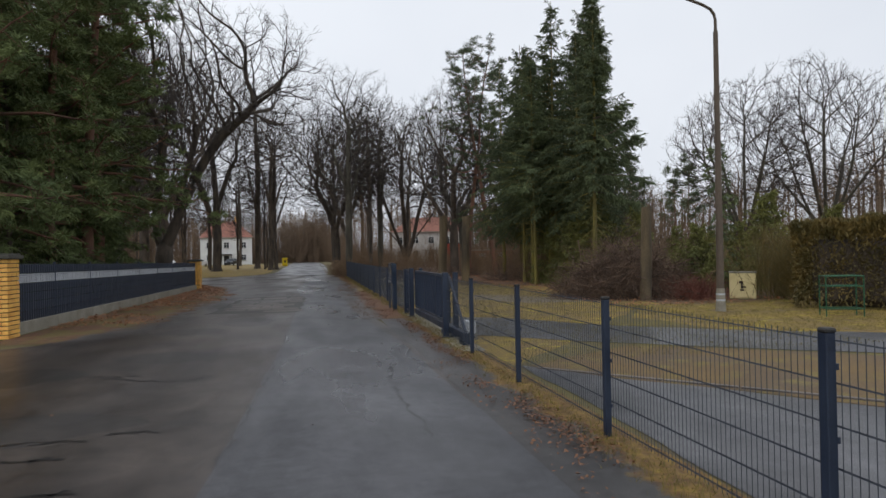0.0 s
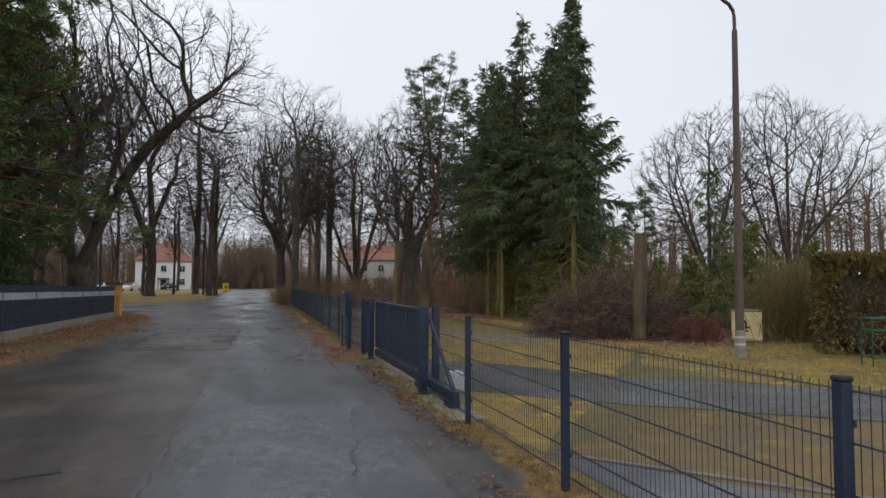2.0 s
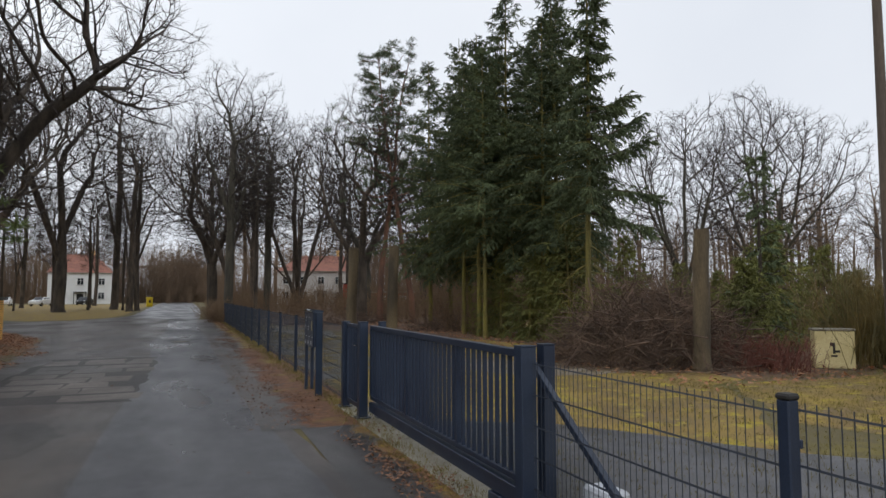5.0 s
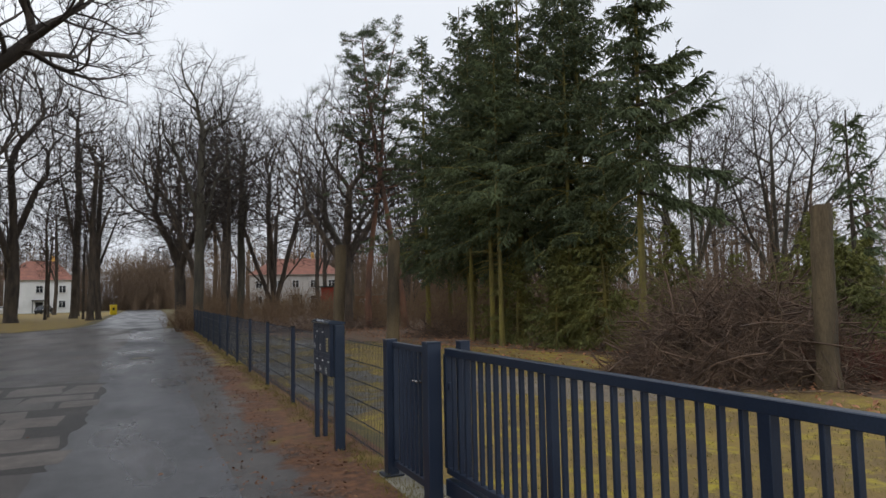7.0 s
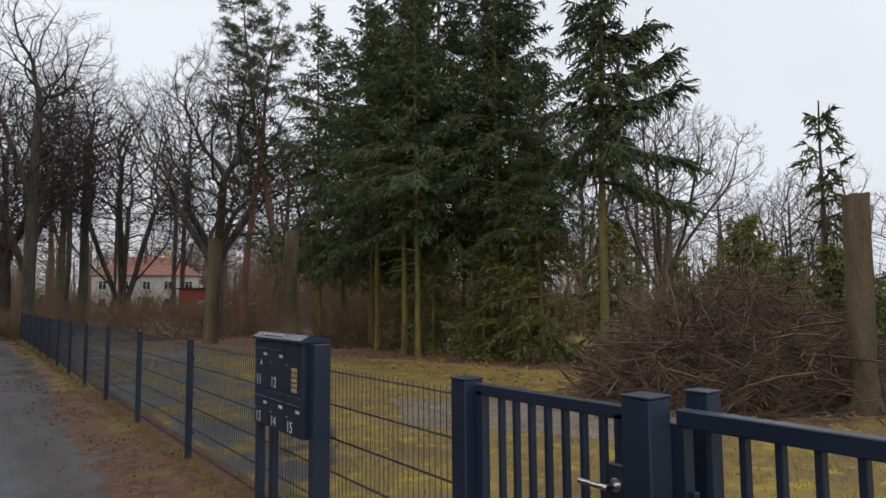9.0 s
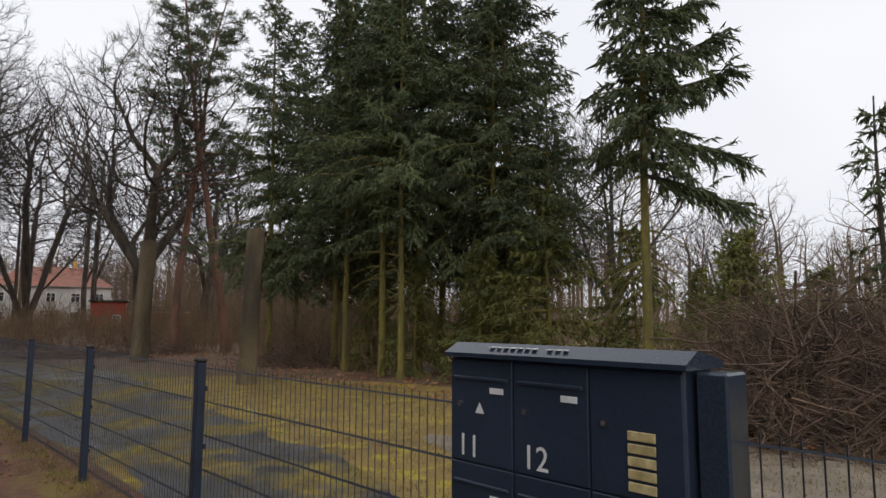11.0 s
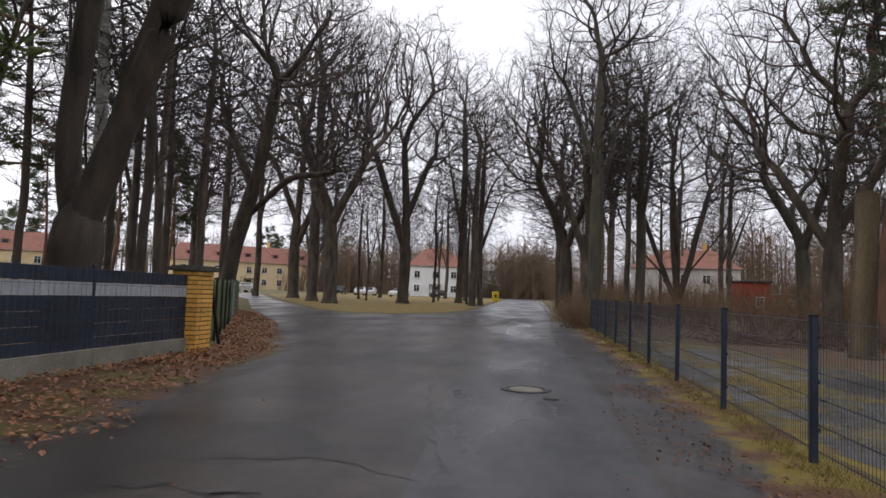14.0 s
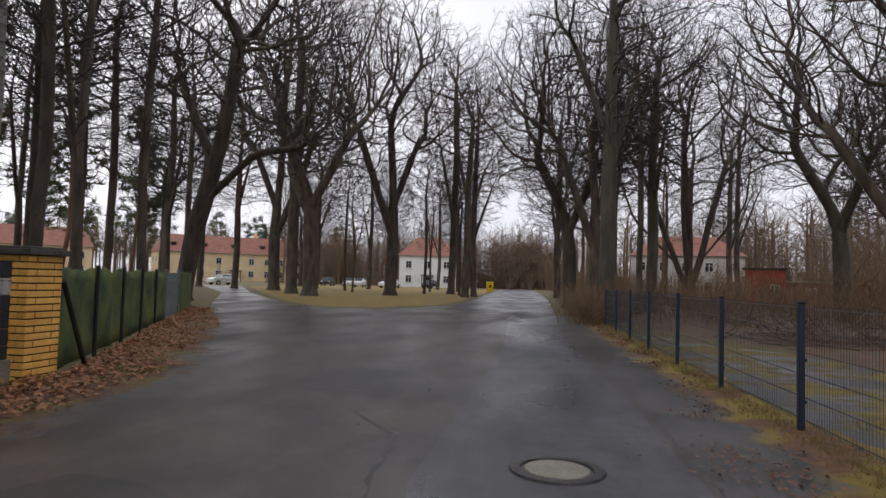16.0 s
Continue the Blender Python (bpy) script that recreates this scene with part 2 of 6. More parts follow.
M_MOSS_LANE = mossy_asphalt("moss_over_old_asphalt", ((0.034, 0.032, 0.034), (0.080, 0.075, 0.076), 0.7), (0.085, 0.055, 0.022), (0.26, 0.19, 0.024), 0.48)
M_GRAVEL = two_part("pale_gravel", (0.13, 0.10, 0.072), (0.26, 0.215, 0.165), (0.20, 0.16, 0.10), 2.2)
M_TAR = plain("dark_tar", (0.018, 0.017, 0.018), 0.35)
M_VERGE_FAR = creeping("moss_over_road_edge", ((0.034, 0.031, 0.030), (0.076, 0.069, 0.066), 0.8), (0.070, 0.034, 0.017), (0.135, 0.066, 0.028), (0.21, 0.105, 0.040), 0.96, (0.215, 0.155, 0.022), 0.44)
M_SLAB = wet_asphalt("worn_concrete", (0.066, 0.052, 0.044), (0.150, 0.128, 0.110), 0.4)
M_CONC = material("concrete", (0.19, 0.17, 0.13), (0.30, 0.28, 0.23), scale=2.5, rough=(0.7, 0.95), bump=0.35)
M_STEEL = material("anthracite_powder_coat", (0.014, 0.022, 0.043), (0.023, 0.035, 0.062), scale=2.0, rough=(0.32, 0.46), bump=0.03, fine=120)
M_WET_STEEL = material("wet_anthracite", (0.020, 0.030, 0.050), (0.03, 0.043, 0.068), scale=2.0, rough=(0.08, 0.2), bump=0.02, fine=120)
M_WIRE = material("anthracite_wire", (0.026, 0.032, 0.045), (0.036, 0.043, 0.058), scale=3.0, rough=(0.4, 0.55), bump=0)
M_STRIP = material("anthracite_strip", (0.022, 0.030, 0.048), (0.032, 0.043, 0.066), scale=1.6, rough=(0.35, 0.5), bump=0.08, spread=0.12)
M_WHITE_STRIP = material("pale_grey_strip", (0.36, 0.38, 0.41), (0.46, 0.48, 0.51), scale=2.5, rough=(0.4, 0.55), bump=0.08, spread=0.06)
M_BRICK = material("yellow_clinker", (0.72, 0.36, 0.075), (0.86, 0.50, 0.12), scale=5.0, rough=(0.45, 0.7), bump=0.3, spread=0.14)
M_MORTAR = material("dark_mortar", (0.055, 0.040, 0.028), (0.10, 0.075, 0.05), scale=8.0, rough=(0.85, 0.95), bump=0.5)
M_CAP = material("mossy_cap_stone", (0.05, 0.048, 0.040), (0.10, 0.095, 0.075), scale=6.0, rough=(0.7, 0.95), bump=0.5)
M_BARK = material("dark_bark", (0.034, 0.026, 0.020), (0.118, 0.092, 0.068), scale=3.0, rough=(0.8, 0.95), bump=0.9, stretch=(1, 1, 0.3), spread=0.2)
M_BARK_PALE = material("grey_bark", (0.048, 0.042, 0.032), (0.105, 0.094, 0.068), scale=4.0, rough=(0.8, 0.95), bump=0.7, stretch=(1, 1, 0.25), spread=0.15)
M_BARK_MOSS = material("mossy_spruce_bark", (0.095, 0.080, 0.028), (0.225, 0.190, 0.042), scale=3.0, rough=(0.8, 0.95), bump=0.7, stretch=(1, 1, 0.3), spread=0.15)
M_BARK_PINE = material("red_pine_bark", (0.080, 0.046, 0.032), (0.205, 0.096, 0.058), scale=2.2, rough=(0.8, 0.95), bump=0.8, stretch=(1, 1, 0.3), spread=0.15)
M_BIRCH = material("birch_bark", (0.13, 0.12, 0.10), (0.40, 0.39, 0.36), scale=5.0, rough=(0.7, 0.9), bump=0.4, stretch=(0.5, 0.5, 1.6))
M_TWIG = material("dark_twigs", (0.032, 0.025, 0.022), (0.060, 0.047, 0.040), scale=1.0, rough=(0.8, 0.95), bump=0, spread=0.2)
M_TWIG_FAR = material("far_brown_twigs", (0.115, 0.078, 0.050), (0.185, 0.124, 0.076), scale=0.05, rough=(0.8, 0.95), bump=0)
M_TWIG_PALE = material("pale_brown_twigs", (0.15, 0.105, 0.066), (0.25, 0.185, 0.115), scale=0.8, rough=(0.8, 0.95), bump=0)
M_TWIG_RED = material("brown_twigs", (0.125, 0.075, 0.043), (0.215, 0.145, 0.080), scale=0.8, rough=(0.8, 0.95), bump=0)
M_STICK = material("dead_sticks", (0.045, 0.028, 0.020), (0.19, 0.125, 0.085), scale=3.0, rough=(0.8, 0.95), bump=0.2)
M_NEEDLE = material("spruce_needles", (0.054, 0.076, 0.036), (0.110, 0.134, 0.056), scale=1.3, rough=(0.85, 0.97), bump=0, spread=0.2)
M_NEEDLE_LIGHT = material("light_spruce_needles", (0.088, 0.098, 0.028), (0.185, 0.185, 0.046), scale=1.2, rough=(0.85, 0.97), bump=0, spread=0.15)
M_NEEDLE_PINE = material("pine_needles", (0.052, 0.072, 0.036), (0.105, 0.128, 0.062), scale=1.1, rough=(0.85, 0.97), bump=0, spread=0.15)
M_NEEDLE_LEFT = material("deep_green_needles", (0.070, 0.100, 0.036), (0.150, 0.180, 0.058), scale=0.9, rough=(0.85, 0.97), bump=0, spread=0.25)
M_HEDGE = material("thuja_foliage", (0.075, 0.066, 0.020), (0.19, 0.130, 0.034), scale=1.4, rough=(0.6, 0.8), bump=0)
M_LEAF_WET = material("wet_trodden_leaves", (0.085, 0.036, 0.018), (0.23, 0.105, 0.046), scale=25.0, rough=(0.45, 0.7), bump=0, detail=2)
M_LEAF = material("fallen_leaves", (0.20, 0.080, 0.034), (0.43, 0.205, 0.095), scale=25.0, rough=(0.45, 0.7), bump=0, detail=2)
M_GRASS = material("dry_grass", (0.13, 0.105, 0.030), (0.21, 0.175, 0.04), scale=1.2, rough=(0.7, 0.9), bump=0)
M_STUMP = material("barked_dead_trunk", (0.055, 0.042, 0.026), (0.185, 0.138, 0.078), scale=1.8, rough=(0.8, 0.95), bump=0.8, stretch=(1, 1, 0.25))
M_CUT = material("rotten_cut_wood", (0.045, 0.030, 0.02), (0.12, 0.08, 0.05), scale=8.0, rough=(0.85, 0.95), bump=0.5)
M_YELLOW_WALL = material("cream_yellow_render", (0.60, 0.45, 0.26), (0.72, 0.57, 0.35), scale=0.5, rough=(0.85, 0.95), bump=0.1)
M_WHITE_WALL = material("white_render", (0.68, 0.68, 0.66), (0.78, 0.78, 0.76), scale=0.6, rough=(0.8, 0.95), bump=0.1)
M_GREY_WALL = material("weathered_grey_render", (0.40, 0.37, 0.34), (0.56, 0.53, 0.49), scale=0.6, rough=(0.85, 0.95), bump=0.15)
M_ROOF = material("red_roof_tiles", (0.20, 0.085, 0.062), (0.31, 0.135, 0.095), scale=1.2, rough=(0.7, 0.9), bump=0.4)
M_RED = material("red_painted_boards", (0.27, 0.035, 0.02), (0.40, 0.06, 0.03), scale=2.0, rough=(0.6, 0.85), bump=0.2)
M_WINDOW = plain("dark_window_glass", (0.02, 0.024, 0.028), 0.08)
M_FRAME = plain("white_window_paint", (0.7, 0.7, 0.68), 0.5)
M_DARK = plain("dark_recess", (0.02, 0.018, 0.016), 0.7)
M_LABEL = plain("white_lettering", (0.78, 0.78, 0.76), 0.5)
M_BUTTON = material("brass_name_plates", (0.42, 0.33, 0.15), (0.56, 0.46, 0.24), scale=20, rough=(0.35, 0.5), bump=0.0)
M_CHROME = plain("brushed_steel", (0.62, 0.62, 0.62), 0.25, 1.0)
M_RUST = material("rusty_brown_paint", (0.075, 0.055, 0.040), (0.13, 0.10, 0.075), scale=3.0, rough=(0.6, 0.85), bump=0.08, stretch=(1, 1, 0.2))
M_CABINET = material("cream_cabinet", (0.60, 0.50, 0.24), (0.72, 0.62, 0.33), scale=2.5, rough=(0.5, 0.7), bump=0.1)
M_GREEN_STEEL = plain("green_steel", (0.015, 0.085, 0.04), 0.4)
M_NET = material("mossy_green_screen", (0.015, 0.036, 0.015), (0.143, 0.150, 0.027), scale=1.9, rough=(0.7, 0.9), bump=0.5, fine=14, mid=(0.075, 0.11, 0.028))
M_GREY_PANEL = plain("grey_blue_panel", (0.14, 0.17, 0.18), 0.5)
M_MOTOR = plain("pale_grey_plastic", (0.45, 0.47, 0.50), 0.45)
M_YELLOW = plain("yellow_plastic", (0.72, 0.52, 0.01), 0.45)
M_IRON = material("cast_iron", (0.035, 0.032, 0.030), (0.075, 0.068, 0.062), scale=12, rough=(0.3, 0.5), bump=0.4, metal=0.6)
M_TIMBER = material("stained_timber", (0.22, 0.085, 0.045), (0.34, 0.14, 0.075), scale=2, rough=(0.6, 0.8), bump=0.3, stretch=(1, 1, 0.2))
M_CAR_WHITE = plain("white_car_paint", (0.72, 0.72, 0.72), 0.25, 0.0, 0)
M_CAR_DARK = plain("dark_car_paint", (0.03, 0.035, 0.045), 0.25, 0.0, 0)
M_TYRE = plain("tyre_rubber", (0.02, 0.02, 0.02), 0.8)
M_LAMP_GLASS = plain("red_light_glass", (0.35, 0.02, 0.015), 0.3)


# ---- building blocks ----
def thing(name, at=(0, 0, 0), turn=0.0, label="", category="", group="", kind=""):
    ob = new(name)
    ob.empty_display_size = 0.1
    ob.matrix_basis = pose(*at, 0, 0, turn)
    return tagged(ob, label, category, group, kind)


def meshed(name, verts, faces, mat, smooth=False):
    me = bpy.data.meshes.new(name)
    me.from_pydata(verts, [], faces)
    me.materials.append(mat)
    if smooth:
        me.polygons.foreach_set("use_smooth", [True] * len(me.polygons))
    me.update()
    return me


def part(name, data, mat=None, parent=None, label=""):
    """Links a bmesh or mesh as one mesh object under its thing or part."""
    if isinstance(data, bmesh.types.BMesh):
        me = bpy.data.meshes.new(name)
        data.to_mesh(me)
        data.free()
        me.materials.append(mat)
    else:
        me = data
    ob = new(name, me)
    ob.parent = parent
    return tagged(ob, label)


def box(bm, c, s, bevel=0.0, m=None):
    """A box of size s about c in bm, its edges rounded by bevel."""
    mat = (m or Matrix()) @ Matrix.Translation(c) @ Matrix.Diagonal((*s, 1))
    g = bmesh.ops.create_cube(bm, size=1.0, matrix=mat)
    if bevel:
        es = list({e for v in g["verts"] for e in v.link_edges})
        bmesh.ops.bevel(bm, geom=es, offset=bevel, segments=1, affect="EDGES")
    return bm


def boxes(*items, bevel=0.0):
    bm = bmesh.new()
    for c, s in items:
        box(bm, c, s, bevel)
    return bm


def bar(bm, a, b, w, d=None, bevel=0.0):
    """A square tube from a to b."""
    a, b = Vector(a), Vector(b)
    q = (b - a).to_track_quat("Z", "Y").to_matrix().to_4x4()
    return box(bm, (0, 0, 0), (w, d or w, (b - a).length), bevel, Matrix.Translation((a + b) / 2) @ q)


def rod(bm, a, b, r1, r2=None, sides=10):
    a, b = Vector(a), Vector(b)
    q = (b - a).to_track_quat("Z", "Y").to_matrix().to_4x4()
    bmesh.ops.create_cone(bm, cap_ends=True, segments=sides, radius1=r1, radius2=r1 if r2 is None else r2, depth=(b - a).length, matrix=Matrix.Translation((a + b) / 2) @ q)
    return bm


class Tubes:
    """Collects tapered tubes and small leaf blades into one mesh."""

    def __init__(self):
        self.v, self.f = [], []

    def tube(self, pts, radii, sides=4):
        n0 = len(self.v)
        for i, (p, r) in enumerate(zip(pts, radii)):
            d = (pts[min(i + 1, len(pts) - 1)] - pts[max(i - 1, 0)])
            d = d.normalized() if d.length > 1e-6 else Vector((0, 0, 1))
            a = d.orthogonal().normalized() if abs(d.z) > 0.9 else d.cross(Vector((0, 0, 1))).normalized()
            b = d.cross(a)
            for k in range(sides):
                t = 2 * math.pi * k / sides
                self.v.append(p + (a * math.cos(t) + b * math.sin(t)) * r)
        for i in range(len(pts) - 1):
            for k in range(sides):
                j = n0 + i * sides
                self.f.append((j + k, j + (k + 1) % sides, j + sides + (k + 1) % sides, j + sides + k))

    def blade(self, p, d, side, length, width):
        n0 = len(self.v)
        self.v += [p - side * width * 0.5, p + side * width * 0.5, p + d * length]
        self.f.append((n0, n0 + 1, n0 + 2))

    def leaf(self, p, d, side, length, width):
        n0 = len(self.v)
        self.v += [p, p + d * length * 0.5 + side * width * 0.5, p + d * length, p + d * length * 0.5 - side * width * 0.5]
        self.f.append((n0, n0 + 1, n0 + 2, n0 + 3))

    def mesh(self, name, mat, smooth=False):
        return meshed(name, self.v, self.f, mat, smooth)


def anyway(rng, k=1.0):
    return Vector((rng.gauss(0, k), rng.gauss(0, k), rng.gauss(0, k)))


def sideways(rng, d):
    a = d.orthogonal().normalized()
    b = d.cross(a)
    t = rng.uniform(0, 2 * math.pi)
    return a * math.cos(t) + b * math.sin(t)


def limb(rng, p, d, length, r, end, steps, bend, lift):
    """The line of one crooked branch: points, radii and headings."""
    pts, rad, ways = [p.copy()], [r], [d.copy()]
    for i in range(steps):
        d = (d + anyway(rng, bend) + Vector((0, 0, lift))).normalized()
        p = p + d * (length / steps)
        pts.append(p.copy())
        rad.append(r + (end - r) * (i + 1) / steps)
        ways.append(d.copy())
    return pts, rad, ways


def bare_tree(seed, stems, blobs, count, r, kill=0.62, step=0.40, up=0.10, crook=0.30, tip=0.012, power=2.35, twigs_per=3, twig=0.75, hollow=0.42, reach=5.0):
    """Wood and twigs of a leafless broad-leaved tree that grows from its stems towards points scattered in its crown.

    stems: lines of points; the first stands on the ground, the others spring from it. blobs: (centre, radii, share) of the crown."""
    rng = np.random.default_rng(seed)
    goal = []
    for c, rad, share in blobs:
        d = rng.normal(size=(int(count * share), 3))
        d /= np.linalg.norm(d, axis=1)[:, None]
        q = (hollow + (1 - hollow) * rng.random(len(d)) ** 0.6)[:, None] * (1 + 0.13 * np.sin(3 * d[:, :1] * 2 + seed) + 0.10 * np.sin(7 * d[:, 1:2] + 5 * d[:, 2:3]))
        goal.append(np.array(c) + d * q * np.array(rad))
    goal = np.concatenate(goal)
    pos, mum = [], []
    for line in stems:
        line = [np.array(p, float) for p in line]
        last = -1 if not pos else min(range(len(pos)), key=lambda i: np.linalg.norm(pos[i] - line[0]))
        for a, b in zip(line, line[1:]):
            n = max(1, int(np.linalg.norm(b - a) / step))
            for i in range(n):
                if last < 0 or i or a is not line[0]:
                    pos.append(a + (b - a) * i / n + rng.normal(size=3) * (0.02 if pos else 0))
                    mum.append(last)
                    last = len(pos) - 1
        pos.append(line[-1])
        mum.append(last)
    near = np.full(len(goal), 1e9)
    who = np.zeros(len(goal), int)

    def learn(first):
        block = np.array(pos[first:])
        dist = np.linalg.norm(goal[:, None] - block[None], axis=2)
        k = dist.argmin(1)
        best = dist[np.arange(len(goal)), k]
        better = best < near
        near[better], who[better] = best[better], k[better] + first

    learn(0)
    sprung = collections.Counter()
    for _turn in range(110):
        live = (near < reach) & (near > kill)
        if not live.any():
            break
        pull = collections.defaultdict(lambda: np.zeros(3))
        for g, w, dd in zip(goal[live], who[live], near[live]):
            pull[int(w)] += (g - pos[w]) / dd
        first = len(pos)
        for w, v in pull.items():
            if sprung[w] > 2:
                continue
            sprung[w] += 1
            back = pos[w] - pos[mum[w]] if mum[w] >= 0 else np.array((0, 0, 1.0))
            v = v / (np.linalg.norm(v) + 1e-9) + 0.55 * back / (np.linalg.norm(back) + 1e-9) + np.array((0, 0, up)) + rng.normal(size=3) * crook
            pos.append(pos[w] + v / (np.linalg.norm(v) + 1e-9) * step)
            mum.append(w)
        if len(pos) == first:
            break
        learn(first)
        if len(pos) > 9000:
            break
    n = len(pos)
    kids = [[] for _ in range(n)]
    rad = np.zeros(n)
    for i in range(n - 1, -1, -1):
        rad[i] = tip if not kids[i] else sum(rad[k] ** power for k in kids[i]) ** (1 / power)
        if mum[i] >= 0:
            kids[mum[i]].append(i)
    rad = tip + (rad - tip) * (r - tip) / (rad[0] - tip)
    P = np.array(pos)
    for _ in range(2):
        Q = P.copy()
        for i in range(1, n):
            if kids[i] and mum[i] >= 0:
                Q[i] = 0.5 * P[i] + 0.25 * P[mum[i]] + 0.25 * P[max(kids[i], key=lambda k: rad[k])]
        P = Q
    wood, twigs = Tubes(), Tubes()
    V = [Vector(p) for p in P]
    todo = [0]
    while todo:
        i = todo.pop()
        line, radii = ([V[mum[i]], V[i]], [min(rad[i] * 1.15, rad[mum[i]]), rad[i]]) if mum[i] >= 0 else ([V[i] - Vector((0, 0, 0.15)), V[i] + Vector((0, 0, 0.25))], [rad[i] * 1.5, rad[i] * 1.1])
        while kids[i]:
            order = sorted(kids[i], key=lambda k: -rad[k])
            todo += order[1:]
            i = order[0]
            line.append(V[i])
            radii.append(rad[i])
        radii[-1] *= 0.5
        thick = radii[1]
        (wood if thick > 0.045 else twigs).tube(line, radii, 10 if thick > 0.16 else 6 if thick > 0.06 else 4 if thick > 0.025 else 3)
    r2 = random.Random(seed)
    for i in range(n):
        if rad[i] < 0.026 and mum[i] >= 0 and twigs_per:
            d = (V[i] - V[mum[i]]).normalized()
            for _ in range(twigs_per if rad[i] < 0.018 else 2):
                w = (d * 0.75 + sideways(r2, d) * r2.uniform(0.35, 1.0) + Vector((0, 0, up + 0.08))).normalized()
                n_ = twig * r2.uniform(0.5, 1.3)
                twigs.blade(V[i], w, sideways(r2, w), n_, tip * 1.7)
                if rad[i] < 0.018:
                    w2 = (w + sideways(r2, w) * 0.7).normalized()
                    twigs.blade(V[i] + w * n_ * 0.4, w2, sideways(r2, w2), n_ * 0.6, tip * 1.3)
    return wood, twigs


def tree_thing(name, tubes, bark, crown_mat, at, turn, label, category, group="", crown="crown", size=1.0):
    wood, green = tubes
    ob = thing(name, at, turn, label, category, group)
    ob.scale = (size, size, size)
    part("trunk", wood.mesh("trunk", bark, True), None, ob)
    part(crown, green.mesh(crown, crown_mat), None, ob)
    return ob


def spray(rng, t, p, d, length, size, n, droop=0.25):
    """Needle tufts along a twig."""
    for i in range(n):
        q = p + d * (length * (i + rng.random()) / n)
        way = (d * 0.9 + anyway(rng, 0.45) + Vector((0, 0, -droop))).normalized()
        t.blade(q, way, sideways(rng, way), size * rng.uniform(0.7, 1.5), size * rng.uniform(0.22, 0.42))


def spruce(seed, height, r, bare=0.2, reach=2.6, step=0.34, per=6, droop=0.24, tuft=0.15, dense=12, ragged=0.34, lean=(0, 0)):
    rng = random.Random(seed)
    wood, green = Tubes(), Tubes()
    pts, radii, ways = limb(rng, Vector((0, 0, -0.1)), Vector((lean[0], lean[1], 1)).normalized(), height, r, 0.015, 10, 0.012, 0.01)
    wood.tube([pts[0], pts[0].lerp(pts[1], 0.3)] + pts[1:], [r * 1.35, r * 1.02] + radii[1:], 10)
    z = height * bare * 0.5
    while z < height * 0.985:
        s = z / height
        k = min(int(s * 10), 9)
        base = pts[k].lerp(pts[k + 1], s * 10 - k)
        dead = s < bare
        for i in range(per if not dead else 4):
            a = rng.uniform(0, 2 * math.pi)
            top = (1 - s) / (1 - bare)
            length = reach * min(1, 0.12 + top * 0.95) * rng.uniform(1 - ragged * 1.6, 1 + ragged) * (0.6 if top > 0.93 else 1) if not dead else rng.uniform(0.4, 1.5)
            d = Vector((math.cos(a), math.sin(a), 0.75 * s - 0.22 + rng.gauss(0, 0.14))).normalized()
            bp, br, bw = limb(rng, base, d, length, 0.008 + 0.012 * length, 0.004, 4, 0.06, -droop * (1 - s) + 0.06)
            wood.tube(bp, br, 3)
            if dead:
                continue
            n = max(4, int(length * dense))
            for j in range(n):
                f = (j + rng.random()) / n * 0.86 + 0.14
                m = min(int(f * 4), 3)
                q = bp[m].lerp(bp[m + 1], f * 4 - m)
                side = bw[m].cross(Vector((0, 0, 1))).normalized() * (1 if j % 2 else -1)
                way = (bw[m] * 0.7 + side * rng.uniform(0.4, 1.1) + Vector((0, 0, rng.uniform(-1.3, 0.15)))).normalized()
                spray(rng, green, q, way, length * 0.28 * (1.15 - f) + 0.16, tuft, 8, 0.4)
            spray(rng, green, bp[3], (bp[4] - bp[3]).normalized(), (bp[4] - bp[3]).length * 1.1, tuft, 7)
        z += step * rng.uniform(0.75, 1.25)
    return wood, green


